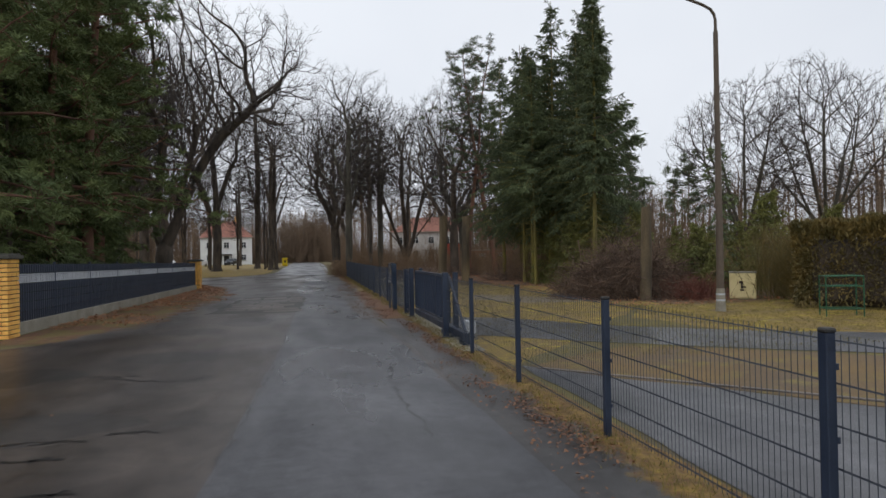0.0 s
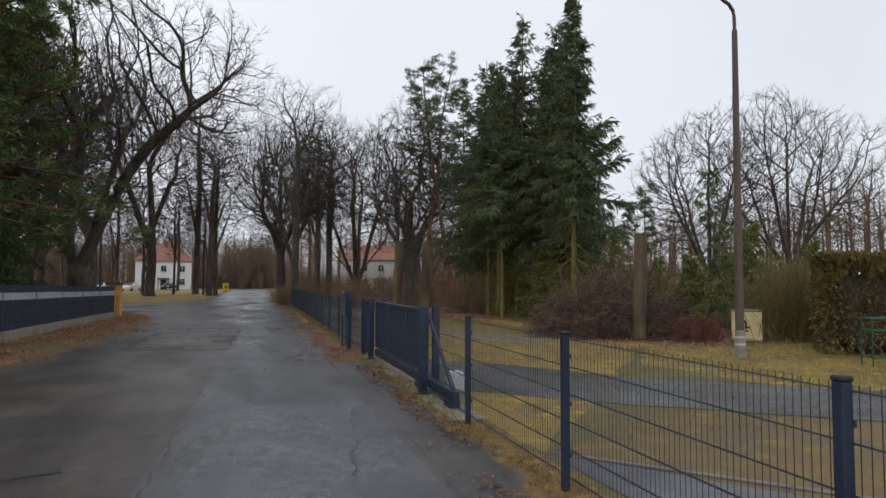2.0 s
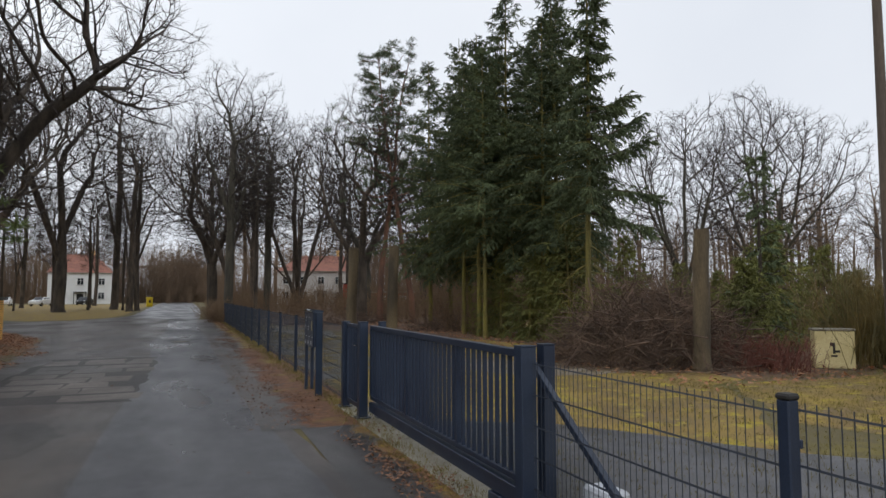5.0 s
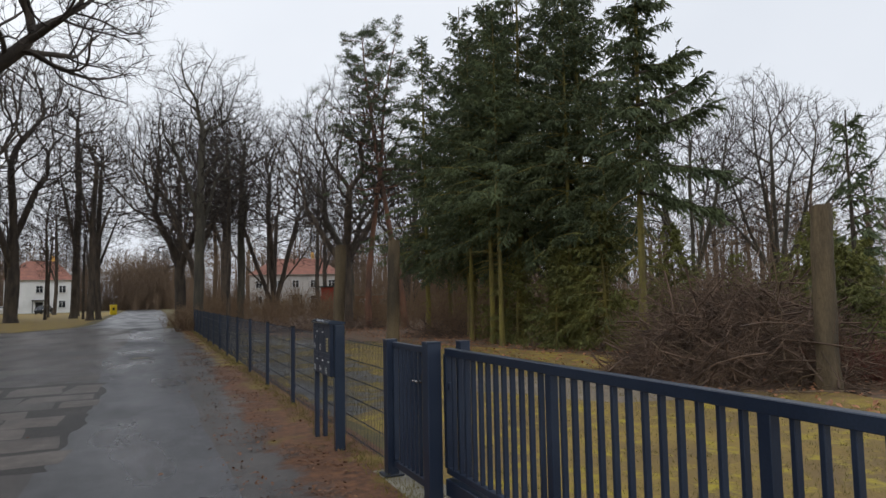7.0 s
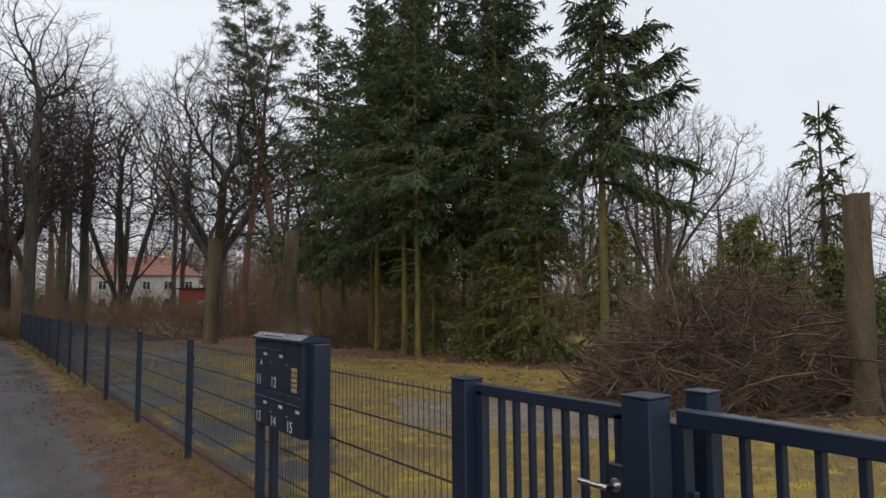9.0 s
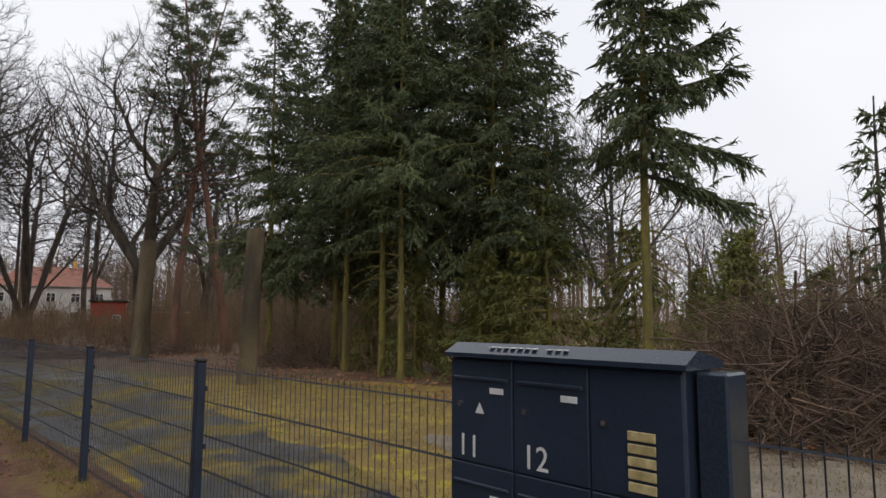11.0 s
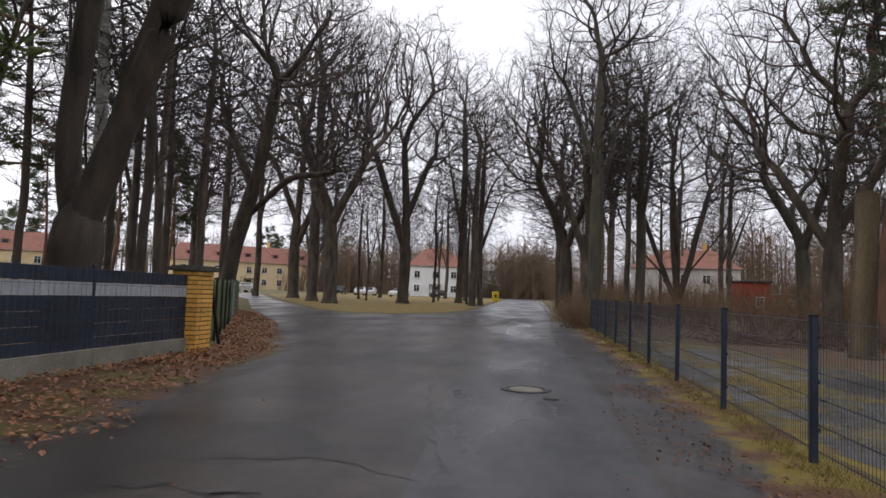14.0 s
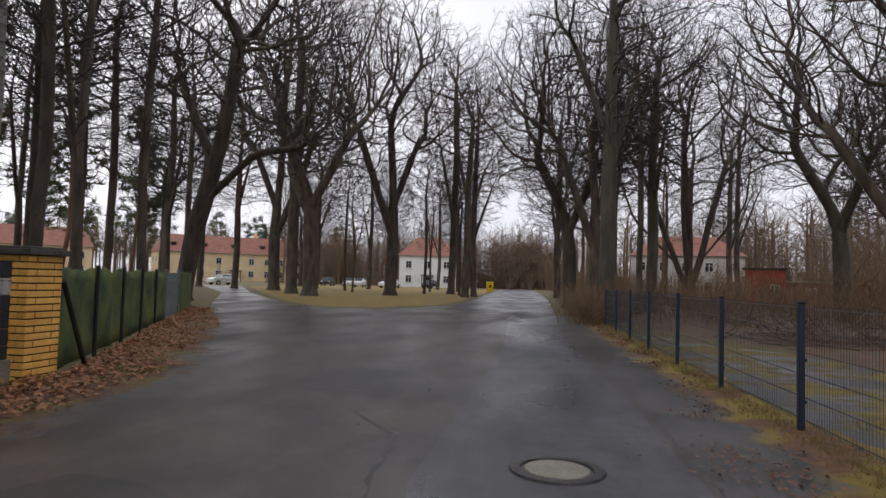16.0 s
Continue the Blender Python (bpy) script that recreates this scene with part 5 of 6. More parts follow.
shed = thing("red_shed", (19.2, 72.5, 0), -18, "red-painted wooden shed with a low boarded extension", "shed")
part("wall", boxes(((0, 0, 1.45), (2.9, 3.0, 3.1))), M_RED, shed)
part("roof", boxes(((0, 0, 3.05), (3.3, 3.4, 0.14)), bevel=0.02), M_DARK, shed)
ext = part("extension", boxes(((4.3, 0.3, 0.95), (5.6, 2.6, 2.1))), M_TIMBER, shed)
part("roof", boxes(((4.3, 0.2, 2.05), (5.9, 3.1, 0.12)), bevel=0.02), M_CONC, ext, "pale grey flat roof")
for x, z, w, h in ((0.7, 1.3, 0.6, 0.9), (3.2, 1.35, 0.7, 0.45), (5.6, 1.35, 0.7, 0.45)):
    window(shed, x, -1.5 if x < 1 else -1.0, z, w, h)
for k in range(12):
    part("board", boxes(((-1.32 + k * 0.24, -1.515, 1.45), (0.22, 0.03, 2.95)), bevel=0.006), M_RED, shed)

bin_ = thing("grit_bin", (-5.0, 104, 0.02), 10, "bright yellow plastic grit bin at the road's edge", "grit bin")
part("body", boxes(((0, 0, 0.5), (1.15, 0.8, 1.0)), bevel=0.06), M_YELLOW, bin_)
part("lid", boxes(((0, -0.02, 1.12), (1.25, 0.9, 0.24)), bevel=0.08), M_YELLOW, bin_)
part("sign", boxes(((0, -0.41, 0.7), (0.35, 0.02, 0.35)), bevel=0.005), M_DARK, bin_)
bin_.scale = (0.75, 0.8, 1.15)


def parked_car(at, turn, paint, label):
    ob = thing("parked_car", at, turn, label, "car", "cars parked before the houses")
    prof = [(-2.1, 0.35), (-2.12, 0.75), (-1.9, 0.92), (-1.1, 1.0), (-0.55, 1.42), (0.85, 1.46), (1.55, 1.05), (2.05, 0.95), (2.12, 0.6), (2.08, 0.35)]
    v = [(x, y, z) for y in (-0.86, 0.86) for x, z in prof]
    n = len(prof)
    bm = bmesh.new()
    vs = [bm.verts.new((x, y * (0.82 if z > 1.1 else 1), z)) for x, y, z in v]
    bm.faces.new(vs[:n])
    bm.faces.new(vs[n:][::-1])
    for i in range(n):
        j = (i + 1) % n
        bm.faces.new((vs[i], vs[i + n], vs[j + n], vs[j]))
    bmesh.ops.recalc_face_normals(bm, faces=bm.faces[:])
    bmesh.ops.bevel(bm, geom=bm.edges[:], offset=0.05, segments=2, affect="EDGES")
    body = part("body", bm, paint, ob)
    for s in (-1, 1):
        part("side_window", boxes(((0.1, s * 0.765, 1.2), (1.5, 0.06, 0.28)), bevel=0.02), M_WINDOW, body)
    part("windscreen", boxes(((0, 0, 0), (0.72, 1.25, 0.04)), bevel=0.01), M_WINDOW, body).matrix_basis = pose(-0.86, 0, 1.23, 0, -38, 0)
    part("rear_window", boxes(((0, 0, 0), (0.6, 1.2, 0.04)), bevel=0.01), M_WINDOW, body).matrix_basis = pose(1.24, 0, 1.27, 0, 30, 0)
    for x in (-1.3, 1.3):
        for s in (-1, 1):
            bm = bmesh.new()
            rod(bm, (x, s * 0.72, 0.32), (x, s * 0.9, 0.32), 0.32, None, 18)
            wheel = part("wheel", bm, M_TYRE, ob)
            bm = bmesh.new()
            rod(bm, (x, s * 0.89, 0.32), (x, s * 0.915, 0.32), 0.19, None, 14)
            part("rim", bm, M_CHROME, wheel)
    for y in (-0.6, 0.6):
        part("headlight", boxes(((-2.09, y, 0.74), (0.06, 0.35, 0.14)), bevel=0.02), M_MOTOR, body)
        part("tail_light", boxes(((2.09, y, 0.8), (0.06, 0.3, 0.14)), bevel=0.02), M_LAMP_GLASS, body)


for x, y, turn, p, lab in ((-29.5, 122, 100, M_CAR_WHITE, "white car parked on the grass before the houses"), (-27.0, 119, 95, M_CAR_WHITE, "white car parked on the grass before the houses"), (-21.5, 117, 70, M_CAR_WHITE, "white car parked on the grass before the houses"), (-33.5, 123, 95, M_CAR_DARK, "dark car parked beyond the trees"), (-17.0, 130, 80, M_CAR_DARK, "dark car parked before the white house"), (-41, 100, 60, M_CAR_WHITE, "white car parked by the yellow terrace")):
    parked_car((x, y, 0.02), turn, p, lab)

# ---- broad-leaved trees ----
BARE = "leafless broad-leaved tree with a dark trunk"


made_big = bare_tree(11, [
    [(0, 0, 0), (0, 0, 1.2), (0.02, 0, 2.0), (-0.30, 0.1, 3.1), (-0.24, 0.1, 4.4), (-0.05, 0.1, 6.1), (0.2, -0.2, 8.0)],
    [(0.02, 0, 2.0), (0.45, -0.05, 2.9), (0.95, -0.1, 4.1), (1.85, -0.3, 6.1), (3.0, -0.6, 7.8), (4.6, -0.9, 9.2)],
    [(0.60, -0.07, 3.2), (0.80, 0.1, 4.6), (1.2, 0.2, 6.1), (1.7, 0.4, 8.2)]],
    [((3.7, -0.9, 10.4), (4.7, 4.6, 3.4), 0.6), ((-0.4, 0, 12.2), (4.0, 4.4, 4.6), 0.4)], 3000, 0.325, kill=0.5, crook=0.44, tip=0.013, power=2.4)
big = tree_thing("bare_tree", made_big, M_BARK, M_TWIG, (-7.6, 22.2, 0), 0, "massive leafless tree forking low into three dark leaning stems", "tree", "", "crown")
t = Tubes()
t.tube([Vector((0, 0, -0.1)), Vector((0, 0, 0.35)), Vector((0.02, 0, 1.1)), Vector((0.1, -0.03, 1.75)), Vector((0.12, -0.03, 2.25)), Vector((0.14, -0.02, 2.7))], [0.54, 0.40, 0.37, 0.43, 0.37, 0.10], 18)
part("swollen_base", t.mesh("swollen_base", M_BARK, True), None, big)

protos = {
    "oak": bare_tree(21, [[(0, 0, 0), (0.1, 0, 3), (0, 0.2, 5.5)], [(0.05, 0.05, 4.0), (2.2, 0.6, 7.6)], [(0.05, 0.1, 4.8), (-2.0, -0.8, 8.2)], [(0, 0.2, 5.5), (-0.4, 2.4, 9.5)]], [((0, 0, 12.0), (6.4, 6.4, 6.6), 1)], 3200, 0.42, kill=0.5, crook=0.55, up=0.04, power=2.25),
    "oak_b": bare_tree(22, [[(0, 0, 0), (-0.1, 0, 4), (0.1, 0.2, 8), (0.3, 0, 11)], [(-0.1, 0, 3.6), (1.2, 0.4, 7), (2.4, 0.2, 10.5)], [(0, 0.1, 5.6), (-1.6, -0.5, 10)]], [((0.3, 0, 13.2), (5.6, 5.6, 6.4), 1)], 3000, 0.40, kill=0.5, crook=0.5, up=0.05, power=2.25),
    "tall": bare_tree(23, [[(0, 0, 0), (0.1, 0.1, 5), (0.1, 0, 10), (0.3, 0.2, 15)], [(0.1, 0.1, 6.5), (1.6, 0.5, 11.5)], [(0.1, 0, 8), (-1.5, 0.7, 13)]], [((0.2, 0, 14.0), (4.4, 4.4, 6.8), 1)], 2500, 0.34, kill=0.5, crook=0.42, up=0.08),
    "tall_b": bare_tree(24, [[(0, 0, 0), (-0.2, 0.1, 5), (0, 0.2, 11), (0, 0, 16)], [(-0.1, 0.1, 5.5), (1.5, -0.8, 11)]], [((0, 0, 13.8), (3.7, 3.7, 7.2), 1)], 2100, 0.30, kill=0.5, crook=0.42, up=0.10),
    "multi": bare_tree(25, [[(0, 0, 0), (0.05, 0, 0.7), (0.7, 0.2, 3.0), (1.8, 0.3, 7.5)], [(0.05, 0, 0.7), (-0.9, 0.3, 3.2), (-2.2, 0.5, 7.0)], [(0.05, 0, 0.7), (0.1, 0.9, 3.0), (0.3, 1.9, 7.5)], [(0.05, 0, 0.7), (0.0, -0.8, 3.2), (-0.4, -2.0, 7.5)], [(0.05, 0, 0.7), (-0.2, 0.1, 4.0), (-0.3, 0.1, 8.5)], [(0.6, 0.2, 2.5), (2.6, -0.4, 5.2)], [(-0.6, 0.2, 2.4), (-2.9, -0.3, 4.8)]], [((0, 0, 9.4), (4.7, 4.7, 5.2), 1)], 1700, 0.36, kill=0.5, crook=0.30, up=0.18, tip=0.014, power=2.15),
    "round": bare_tree(26, [[(0, 0, 0), (0, 0, 2.2), (0.1, 0, 6.0), (0.1, 0, 9.0)], [(0, 0, 1.4), (1.3, 0.3, 4.5), (2.0, 0.4, 7)], [(0, 0, 1.8), (-1.3, 0.5, 5.0), (-1.9, 0.8, 7.5)], [(0, 0, 2.0), (0.2, 1.5, 5.2), (0.3, 2.1, 7.5)], [(0, 0, 2.0), (-0.3, -1.4, 5.2), (-0.4, -2.1, 7.5)], [(0.8, 0.2, 3.3), (2.9, 0.2, 6.2)], [(-0.8, 0.3, 3.7), (-2.9, 0.2, 6.6)]], [((0, 0, 8.1), (4.7, 4.7, 5.2), 1)], 3400, 0.26, kill=0.42, crook=0.16, up=0.30, tip=0.012, twigs_per=3, twig=0.6, power=2.3),
    "slim": bare_tree(27, [[(0, 0, 0), (0.1, 0.1, 5), (-0.1, 0, 11)]], [((0, 0, 10.6), (2.6, 2.6, 5.4), 1)], 1000, 0.15, kill=0.5, crook=0.32, up=0.18),
    "slim_b": bare_tree(28, [[(0, 0, 0), (-0.2, 0.1, 4), (0.3, 0.1, 9.5)], [(-0.2, 0.1, 4), (-1.3, 0.3, 8.5)]], [((0, 0, 10.0), (2.9, 2.9, 5.0), 1)], 1000, 0.14, kill=0.5, crook=0.38, up=0.14),
    "lean": bare_tree(29, [[(0, 0, 0), (0.5, -0.2, 3), (2.2, -0.9, 8), (3.2, -1.4, 13)], [(1.2, -0.5, 5), (4.2, -1.5, 7.2), (7.6, -2.6, 7.4)], [(1.8, -0.7, 6.6), (-0.6, 0.3, 11)]], [((2.6, -1.2, 14.2), (6.2, 6.2, 6.6), 0.85), ((7.0, -2.2, 8.2), (2.5, 2.2, 1.6), 0.15)], 3000, 0.46, kill=0.5, crook=0.52, up=0.05, power=2.25),
}
made = {}


def plant(kind, x, y, size=1.0, turn=0.0, bark=None, label=BARE, group="leafless trees"):
    """A tree of a kind; later ones of the kind share the first one's meshes."""
    m = bark or M_BARK
    key = (kind, m.name)
    if key not in made:
        made[key] = tree_thing("bare_tree", protos[kind], m, M_TWIG, (x, y, 0), turn, label, "tree", group, "crown", size)
        return made[key]
    o = copy_thing(made[key], pose(x, y, 0, 0, 0, turn))
    o.scale = (size, size, size)
    return tagged(o, label)


plant("lean", -17.5, 47.5, 1.0, 0, label="leaning leafless oak with long crooked limbs")
for i, (k, x, y, s) in enumerate((
        ("oak_b", -24.5, 76.8, 1.4), ("tall", -18.9, 66.6, 1.38), ("oak", -15.8, 62.0, 1.32), ("oak_b", -11.8, 71.3, 1.35), ("tall_b", -8.0, 84, 1.35), ("tall", -5.4, 72, 1.0), ("tall_b", -4.9, 75.5, 0.95),
        ("slim", -20, 86, 1.0), ("slim_b", -17.5, 80, 0.9), ("slim", -14.5, 84, 0.9), ("slim_b", -12, 96, 1.0), ("tall", -26, 94, 1.0), ("slim", -9, 100, 1.1), ("oak_b", -33, 108, 0.9), ("tall_b", -14, 118, 0.9),
        ("tall", -30, 80, 1.0))):
    plant(k, x, y, s, i * 67.0)
for i, (k, x, y, s) in enumerate((("tall", 2.75, 41.5, 0.83), ("oak", 2.2, 53.5, 0.90), ("oak_b", 3.2, 50.5, 0.84), ("tall", 6.5, 53, 0.86), ("multi", 10.3, 60.6, 1.25), ("oak", 14.0, 48, 0.85), ("oak", 10.8, 37.3, 0.80), ("slim", 5.2, 49, 1.0),
        ("tall_b", 2.8, 80, 1.0), ("oak_b", 3.6, 96, 1.0), ("tall", 7.5, 75, 1.0), ("oak", 24, 62, 0.9), ("tall", 30, 75, 1.0), ("tall_b", 22, 88, 1.0))):
    plant(k, x, y, s, i * 83.0 + 20, M_BARK_PALE if i in (0, 5, 3) else None, "leafless tree with a grey-brown trunk" if i in (0, 5, 3) else BARE)
for i, (k, x, y, s) in enumerate((("slim", -11.8, 30.5, 1.0), ("slim_b", -13.6, 34.5, 1.1), ("slim", -14.4, 39, 1.1), ("slim_b", -17.5, 37, 1.1), ("slim", -18.6, 43, 1.15), ("tall", -23, 47, 0.85), ("slim", -21, 54, 1.2), ("tall_b", -27, 62, 0.95), ("oak_b", -32, 70, 0.9), ("slim_b", -16.0, 28.5, 1.1), ("tall", -36, 84, 1.0))):
    plant(k, x, y, s, i * 101.0 + 7)
for x, y, s, turn in ((32.6, 31.9, 1.10, 10), (38.3, 30.0, 1.18, 120), (29.5, 47, 0.75, 240), (52, 28, 0.85, 300)):
    plant("round", x, y, s, turn, M_BARK_PALE, "rounded leafless tree with fine upright branches", "rounded bare trees")
for i, (k, x, y, s) in enumerate((("slim", -10.5, 82, 1.0), ("slim_b", -13.5, 78, 0.9), ("tall_b", -21, 101, 0.9), ("slim", -24, 88, 0.95), ("slim_b", -7.2, 92, 0.95), ("slim", -16.5, 96, 1.0), ("slim_b", -28, 100, 1.0), ("slim", -6.6, 79, 0.85), ("slim", -19.5, 34.5, 1.0), ("slim_b", -22, 42, 1.0), ("slim", 12.5, 78, 1.0), ("tall_b", 20, 84, 0.9))):
    plant(k, x, y, s, i * 131.0 + 15)
birch = tree_thing("birch_tree", protos["slim"], M_BIRCH, M_TWIG, (-14.8, 32.2, 0), 40, "slender birch with pale peeling bark", "tree", "", "crown", 1.35)

# ---- conifers ----
SP = "tall dark green spruce with a bare mossy lower trunk"
sp_a = spruce(41, 15.5, 0.13, bare=0.22, reach=2.5, step=0.34, per=6, dense=11, droop=0.30, ragged=0.44)
sp_b = spruce(42, 14, 0.11, bare=0.34, reach=2.2, step=0.34, per=6, dense=11, droop=0.30, ragged=0.44)
sp_c = spruce(43, 12.8, 0.10, bare=0.34, reach=1.1, per=7, dense=14, ragged=0.5, droop=0.42, step=0.26)
first = {}
for i, (x, y, s, pr) in enumerate(((12.3, 19.9, 0.965, "a"), (11.4, 22.1, 0.86, "b"), (11.2, 20.1, 0.90, "b"), (10.95, 19.0, 0.84, "b"), (13.4, 17.6, 0.90, "a"), (14.4, 21.2, 0.90, "a"), (14.0, 24.6, 0.88, "a"), (12.7, 24.4, 0.84, "a"), (13.2, 28.0, 0.86, "a"), (12.9, 15.9, 0.60, "b"), (13.0, 22.2, 0.92, "b"), (12.6, 17.4, 0.90, "b"), (14.2, 19.0, 0.95, "a"), (11.9, 27.6, 0.92, "a"), (12.1, 23.7, 0.90, "a"))):
    if pr not in first:
        first[pr] = tree_thing("spruce", sp_a if pr == "a" else sp_b, M_BARK_MOSS, M_NEEDLE, (x, y, 0), i * 70, SP, "spruce", "group of spruces", "crown", s)
    else:
        o = copy_thing(first[pr], pose(x, y, 0, 0, 0, i * 70))
        o.scale = (s, s, s)
main = tree_thing("spruce", sp_c, M_BARK_MOSS, M_NEEDLE, (11.1, 12.3, 0), 30, "sparse spruce with a yellow-green mossy trunk and long side boughs", "spruce", "group of spruces", "crown", 1.0)
# long boughs that stand out to one side
rng = random.Random(77)
for z, length, lift in ((6.3, 1.6, 0.13), (5.7, 1.75, 0.12), (7.1, 1.3, 0.14), (4.8, 2.0, -0.02), (4.1, 1.8, -0.06)):
    wood, green = Tubes(), Tubes()
    bp, br, bw = limb(rng, Vector((0.05, 0, z)), Vector((0.75, -0.6, -0.05)).normalized(), length, 0.045, 0.008, 5, 0.06, lift)
    wood.tube(bp, br, 5)
    for j in range(64):
        f = 0.1 + 0.9 * j / 64
        m = min(int(f * 5), 4)
        q = bp[m].lerp(bp[m + 1], f * 5 - m)
        way = (bw[m] * 0.8 + anyway(rng, 0.35) + Vector((0, 0, -0.45))).normalized()
        spray(rng, green, q, way, 0.46, 0.16, 11, 0.6)
    bough = part("bough", wood.mesh("bough", M_BARK, True), None, main)
    part("crown", green.mesh("crown", M_NEEDLE), None, bough)
    bough.rotation_euler = (0, 0, radians(-30))
low = spruce(44, 4.6, 0.07, bare=0.05, reach=1.7, step=0.24, per=6, tuft=0.15, dense=8)
lo = tree_thing("young_spruce", low, M_BARK_MOSS, M_NEEDLE_LIGHT, (12.6, 15.6, 0), 0, "young yellow-green spruce under the tall ones", "spruce", "young spruces", "crown")
for x, y, s in ((14.0, 14.2, 0.8), (11.9, 19.6, 0.7), (15.6, 13.4, 0.6), (13.0, 18.2, 0.85), (17.5, 13.8, 0.55), (11.9, 17.2, 0.75), (14.6, 18.6, 0.9), (12.6, 22.4, 0.75)):
    o = copy_thing(lo, pose(x, y, 0, 0, 0, x * 50))
    o.scale = (s, s, s)
dark = tree_thing("yew_bush", spruce(45, 4.4, 0.08, bare=0.02, reach=2.2, step=0.2, per=7, tuft=0.17, dense=9), M_BARK, M_NEEDLE_LIGHT, (21.0, 14.5, 0), 0, "broad olive-green evergreen bush at the wood's edge", "bush", "evergreen bushes", "crown")
for x, y, s in ((27, 17, 0.9), (19.2, 10.2, 0.5), (13.6, 9.0, 0.60), (16.8, 11.2, 0.62), (18.6, 9.4, 0.55)):
    o = copy_thing(dark, pose(x, y, 0, 0, 0, x * 40))
    o.scale = (s, s, s)
spire = tree_thing("slim_spruce", spruce(46, 5.9, 0.08, bare=0.06, reach=1.2, per=4, dense=5, ragged=0.4), M_BARK, M_NEEDLE, (14.9, 9.6, 0), 0, "slim young spruce standing behind the dead trunk", "spruce", "", "crown")

PN = "tall pine with a reddish trunk and high green crown"
pn = tree_thing("pine", pine(51, 17.6, 0.20, bare=0.42, limbs=30, reach=3.7, clumps=10, blades=50), M_BARK_PINE, M_NEEDLE_PINE, (11.3, 34.9, 0), 0, PN, "pine", "pines", "crown")
for x, y, s in ((13.1, 33.7, 1.0), (19, 34, 0.95)):
    o = copy_thing(pn, pose(x, y, 0, 0, 0, x * 90))
    o.scale = (s, s, s)
pl = tree_thing("pine", pine(52, 17, 0.22, bare=0.16, limbs=46, reach=3.6, clumps=13, blades=60, low=0.14, tuft=0.18), M_BARK_PINE, M_NEEDLE_LEFT, (-9.2, 12.6, 0), 0, "dense dark pine with drooping boughs over the fence", "pine", "pines behind the screened fence", "crown")
for x, y, s in ((-9.6, 8.4, 1.05), (-8.8, 16.4, 1.05), (-8.6, 14.4, 1.1), (-11.8, 10.5, 1.1), (-12.4, 15.0, 1.1), (-10.4, 19.8, 0.9), (-13.2, 6.5, 1.1), (-9.0, 5.0, 0.9), (-15, 12, 1.1), (-15.5, 18, 1.1), (-16, 7, 1.15)):
    o = copy_thing(pl, pose(x, y, 0, 0, 0, y * 77))
    o.scale = (s, s, s)
sl_ = tree_thing("spruce", spruce(47, 10, 0.12, bare=0.12, reach=2.7, tuft=0.17, dense=12), M_BARK, M_NEEDLE_LEFT, (-9.6, 10.4, 0), 0, "green spruce with boughs reaching to the fence", "spruce", "spruces behind the screened fence", "crown")
for x, y, s in ((-9.2, 14.4, 0.9), (-9.4, 17.9, 0.85), (-9.8, 6.6, 0.9), (-12.5, 12.8, 1.1), (-13, 18.6, 1.1), (-12.5, 8.2, 1.1)):
    o = copy_thing(sl_, pose(x, y, 0, 0, 0, y * 55))
    o.scale = (s, s, s)
for x, y, s in ((-19, 26, 1.05), (-22, 31, 1.1), (-26, 36, 1.1), (-20, 38, 0.9)):
    o = copy_thing(pn, pose(x, y, 0, 0, 0, y * 35))
    o.scale = (s, s, s)


fp = tree_thing("pine", pine(53, 17, 0.2, bare=0.35, limbs=24, reach=3.4, tuft=0.55, clumps=7, blades=14), M_BARK_PINE, M_NEEDLE_PINE, (-62, 176, 0), 0, "distant green pine behind the terraces", "pine", "distant pines", "crown")
rng = random.Random(19)
for k in range(34):
    a = k / 33
    o = copy_thing(fp, pose(-50 - 120 * a + rng.gauss(0, 3), 186 - 62 * a + rng.uniform(-4, 16), 0, 0, 0, k * 71))
    s = rng.uniform(0.8, 1.05)
    o.scale = (s, s, s)
for x, y in ((-30, 62), (-36, 74), (-44, 70), (-38, 58), (-52, 84), (-28, 52), (46, 60), (52, 74), (40, 90), (34, 52)):
    o = copy_thing(fp, pose(x, y, 0, 0, 0, x * 31))
    o.scale = (0.8, 0.8, 0.8)


# ---- dead trunks, brush piles, bushes ----
def dead_trunk(at, r, h, label, seed):
    rng = random.Random(seed)
    ob = thing("dead_trunk", at, 0, label, "dead trunk", "dead trunks")
    v, f, n, m = [], [], 28, 40
    for i in range(m + 1):
        z = -0.1 + (h + 0.1) * i / m
        for k in range(n):
            a = 2 * math.pi * k / n
            q = r * (1 + 0.22 * math.exp(-z * 3) + 0.17 * noise.noise(Vector((math.cos(a) * 1.5, math.sin(a) * 1.5, z * 1.1 + seed))) - 0.05 * z / h + 0.09 * noise.noise(Vector((math.cos(a) * 5, math.sin(a) * 5, z * 3.2 + seed))))
            v.append((q * math.cos(a) + 0.03 * z, q * math.sin(a), z + (0.05 * noise.noise(Vector((a, seed, 0))) if i == m else 0)))
    f = [(i * n + k, i * n + (k + 1) % n, (i + 1) * n + (k + 1) % n, (i + 1) * n + k) for i in range(m) for k in range(n)]
    part("trunk", meshed("trunk", v, f, M_STUMP, True), None, ob)
    bm = bmesh.new()
    rod(bm, (0.03 * h, 0, h - 0.12), (0.03 * h, 0, h - 0.03), r * 0.9, r * 0.88, 16)
    part("cut_face", bm, M_CUT, ob, "dark rotten cut top")
    return ob


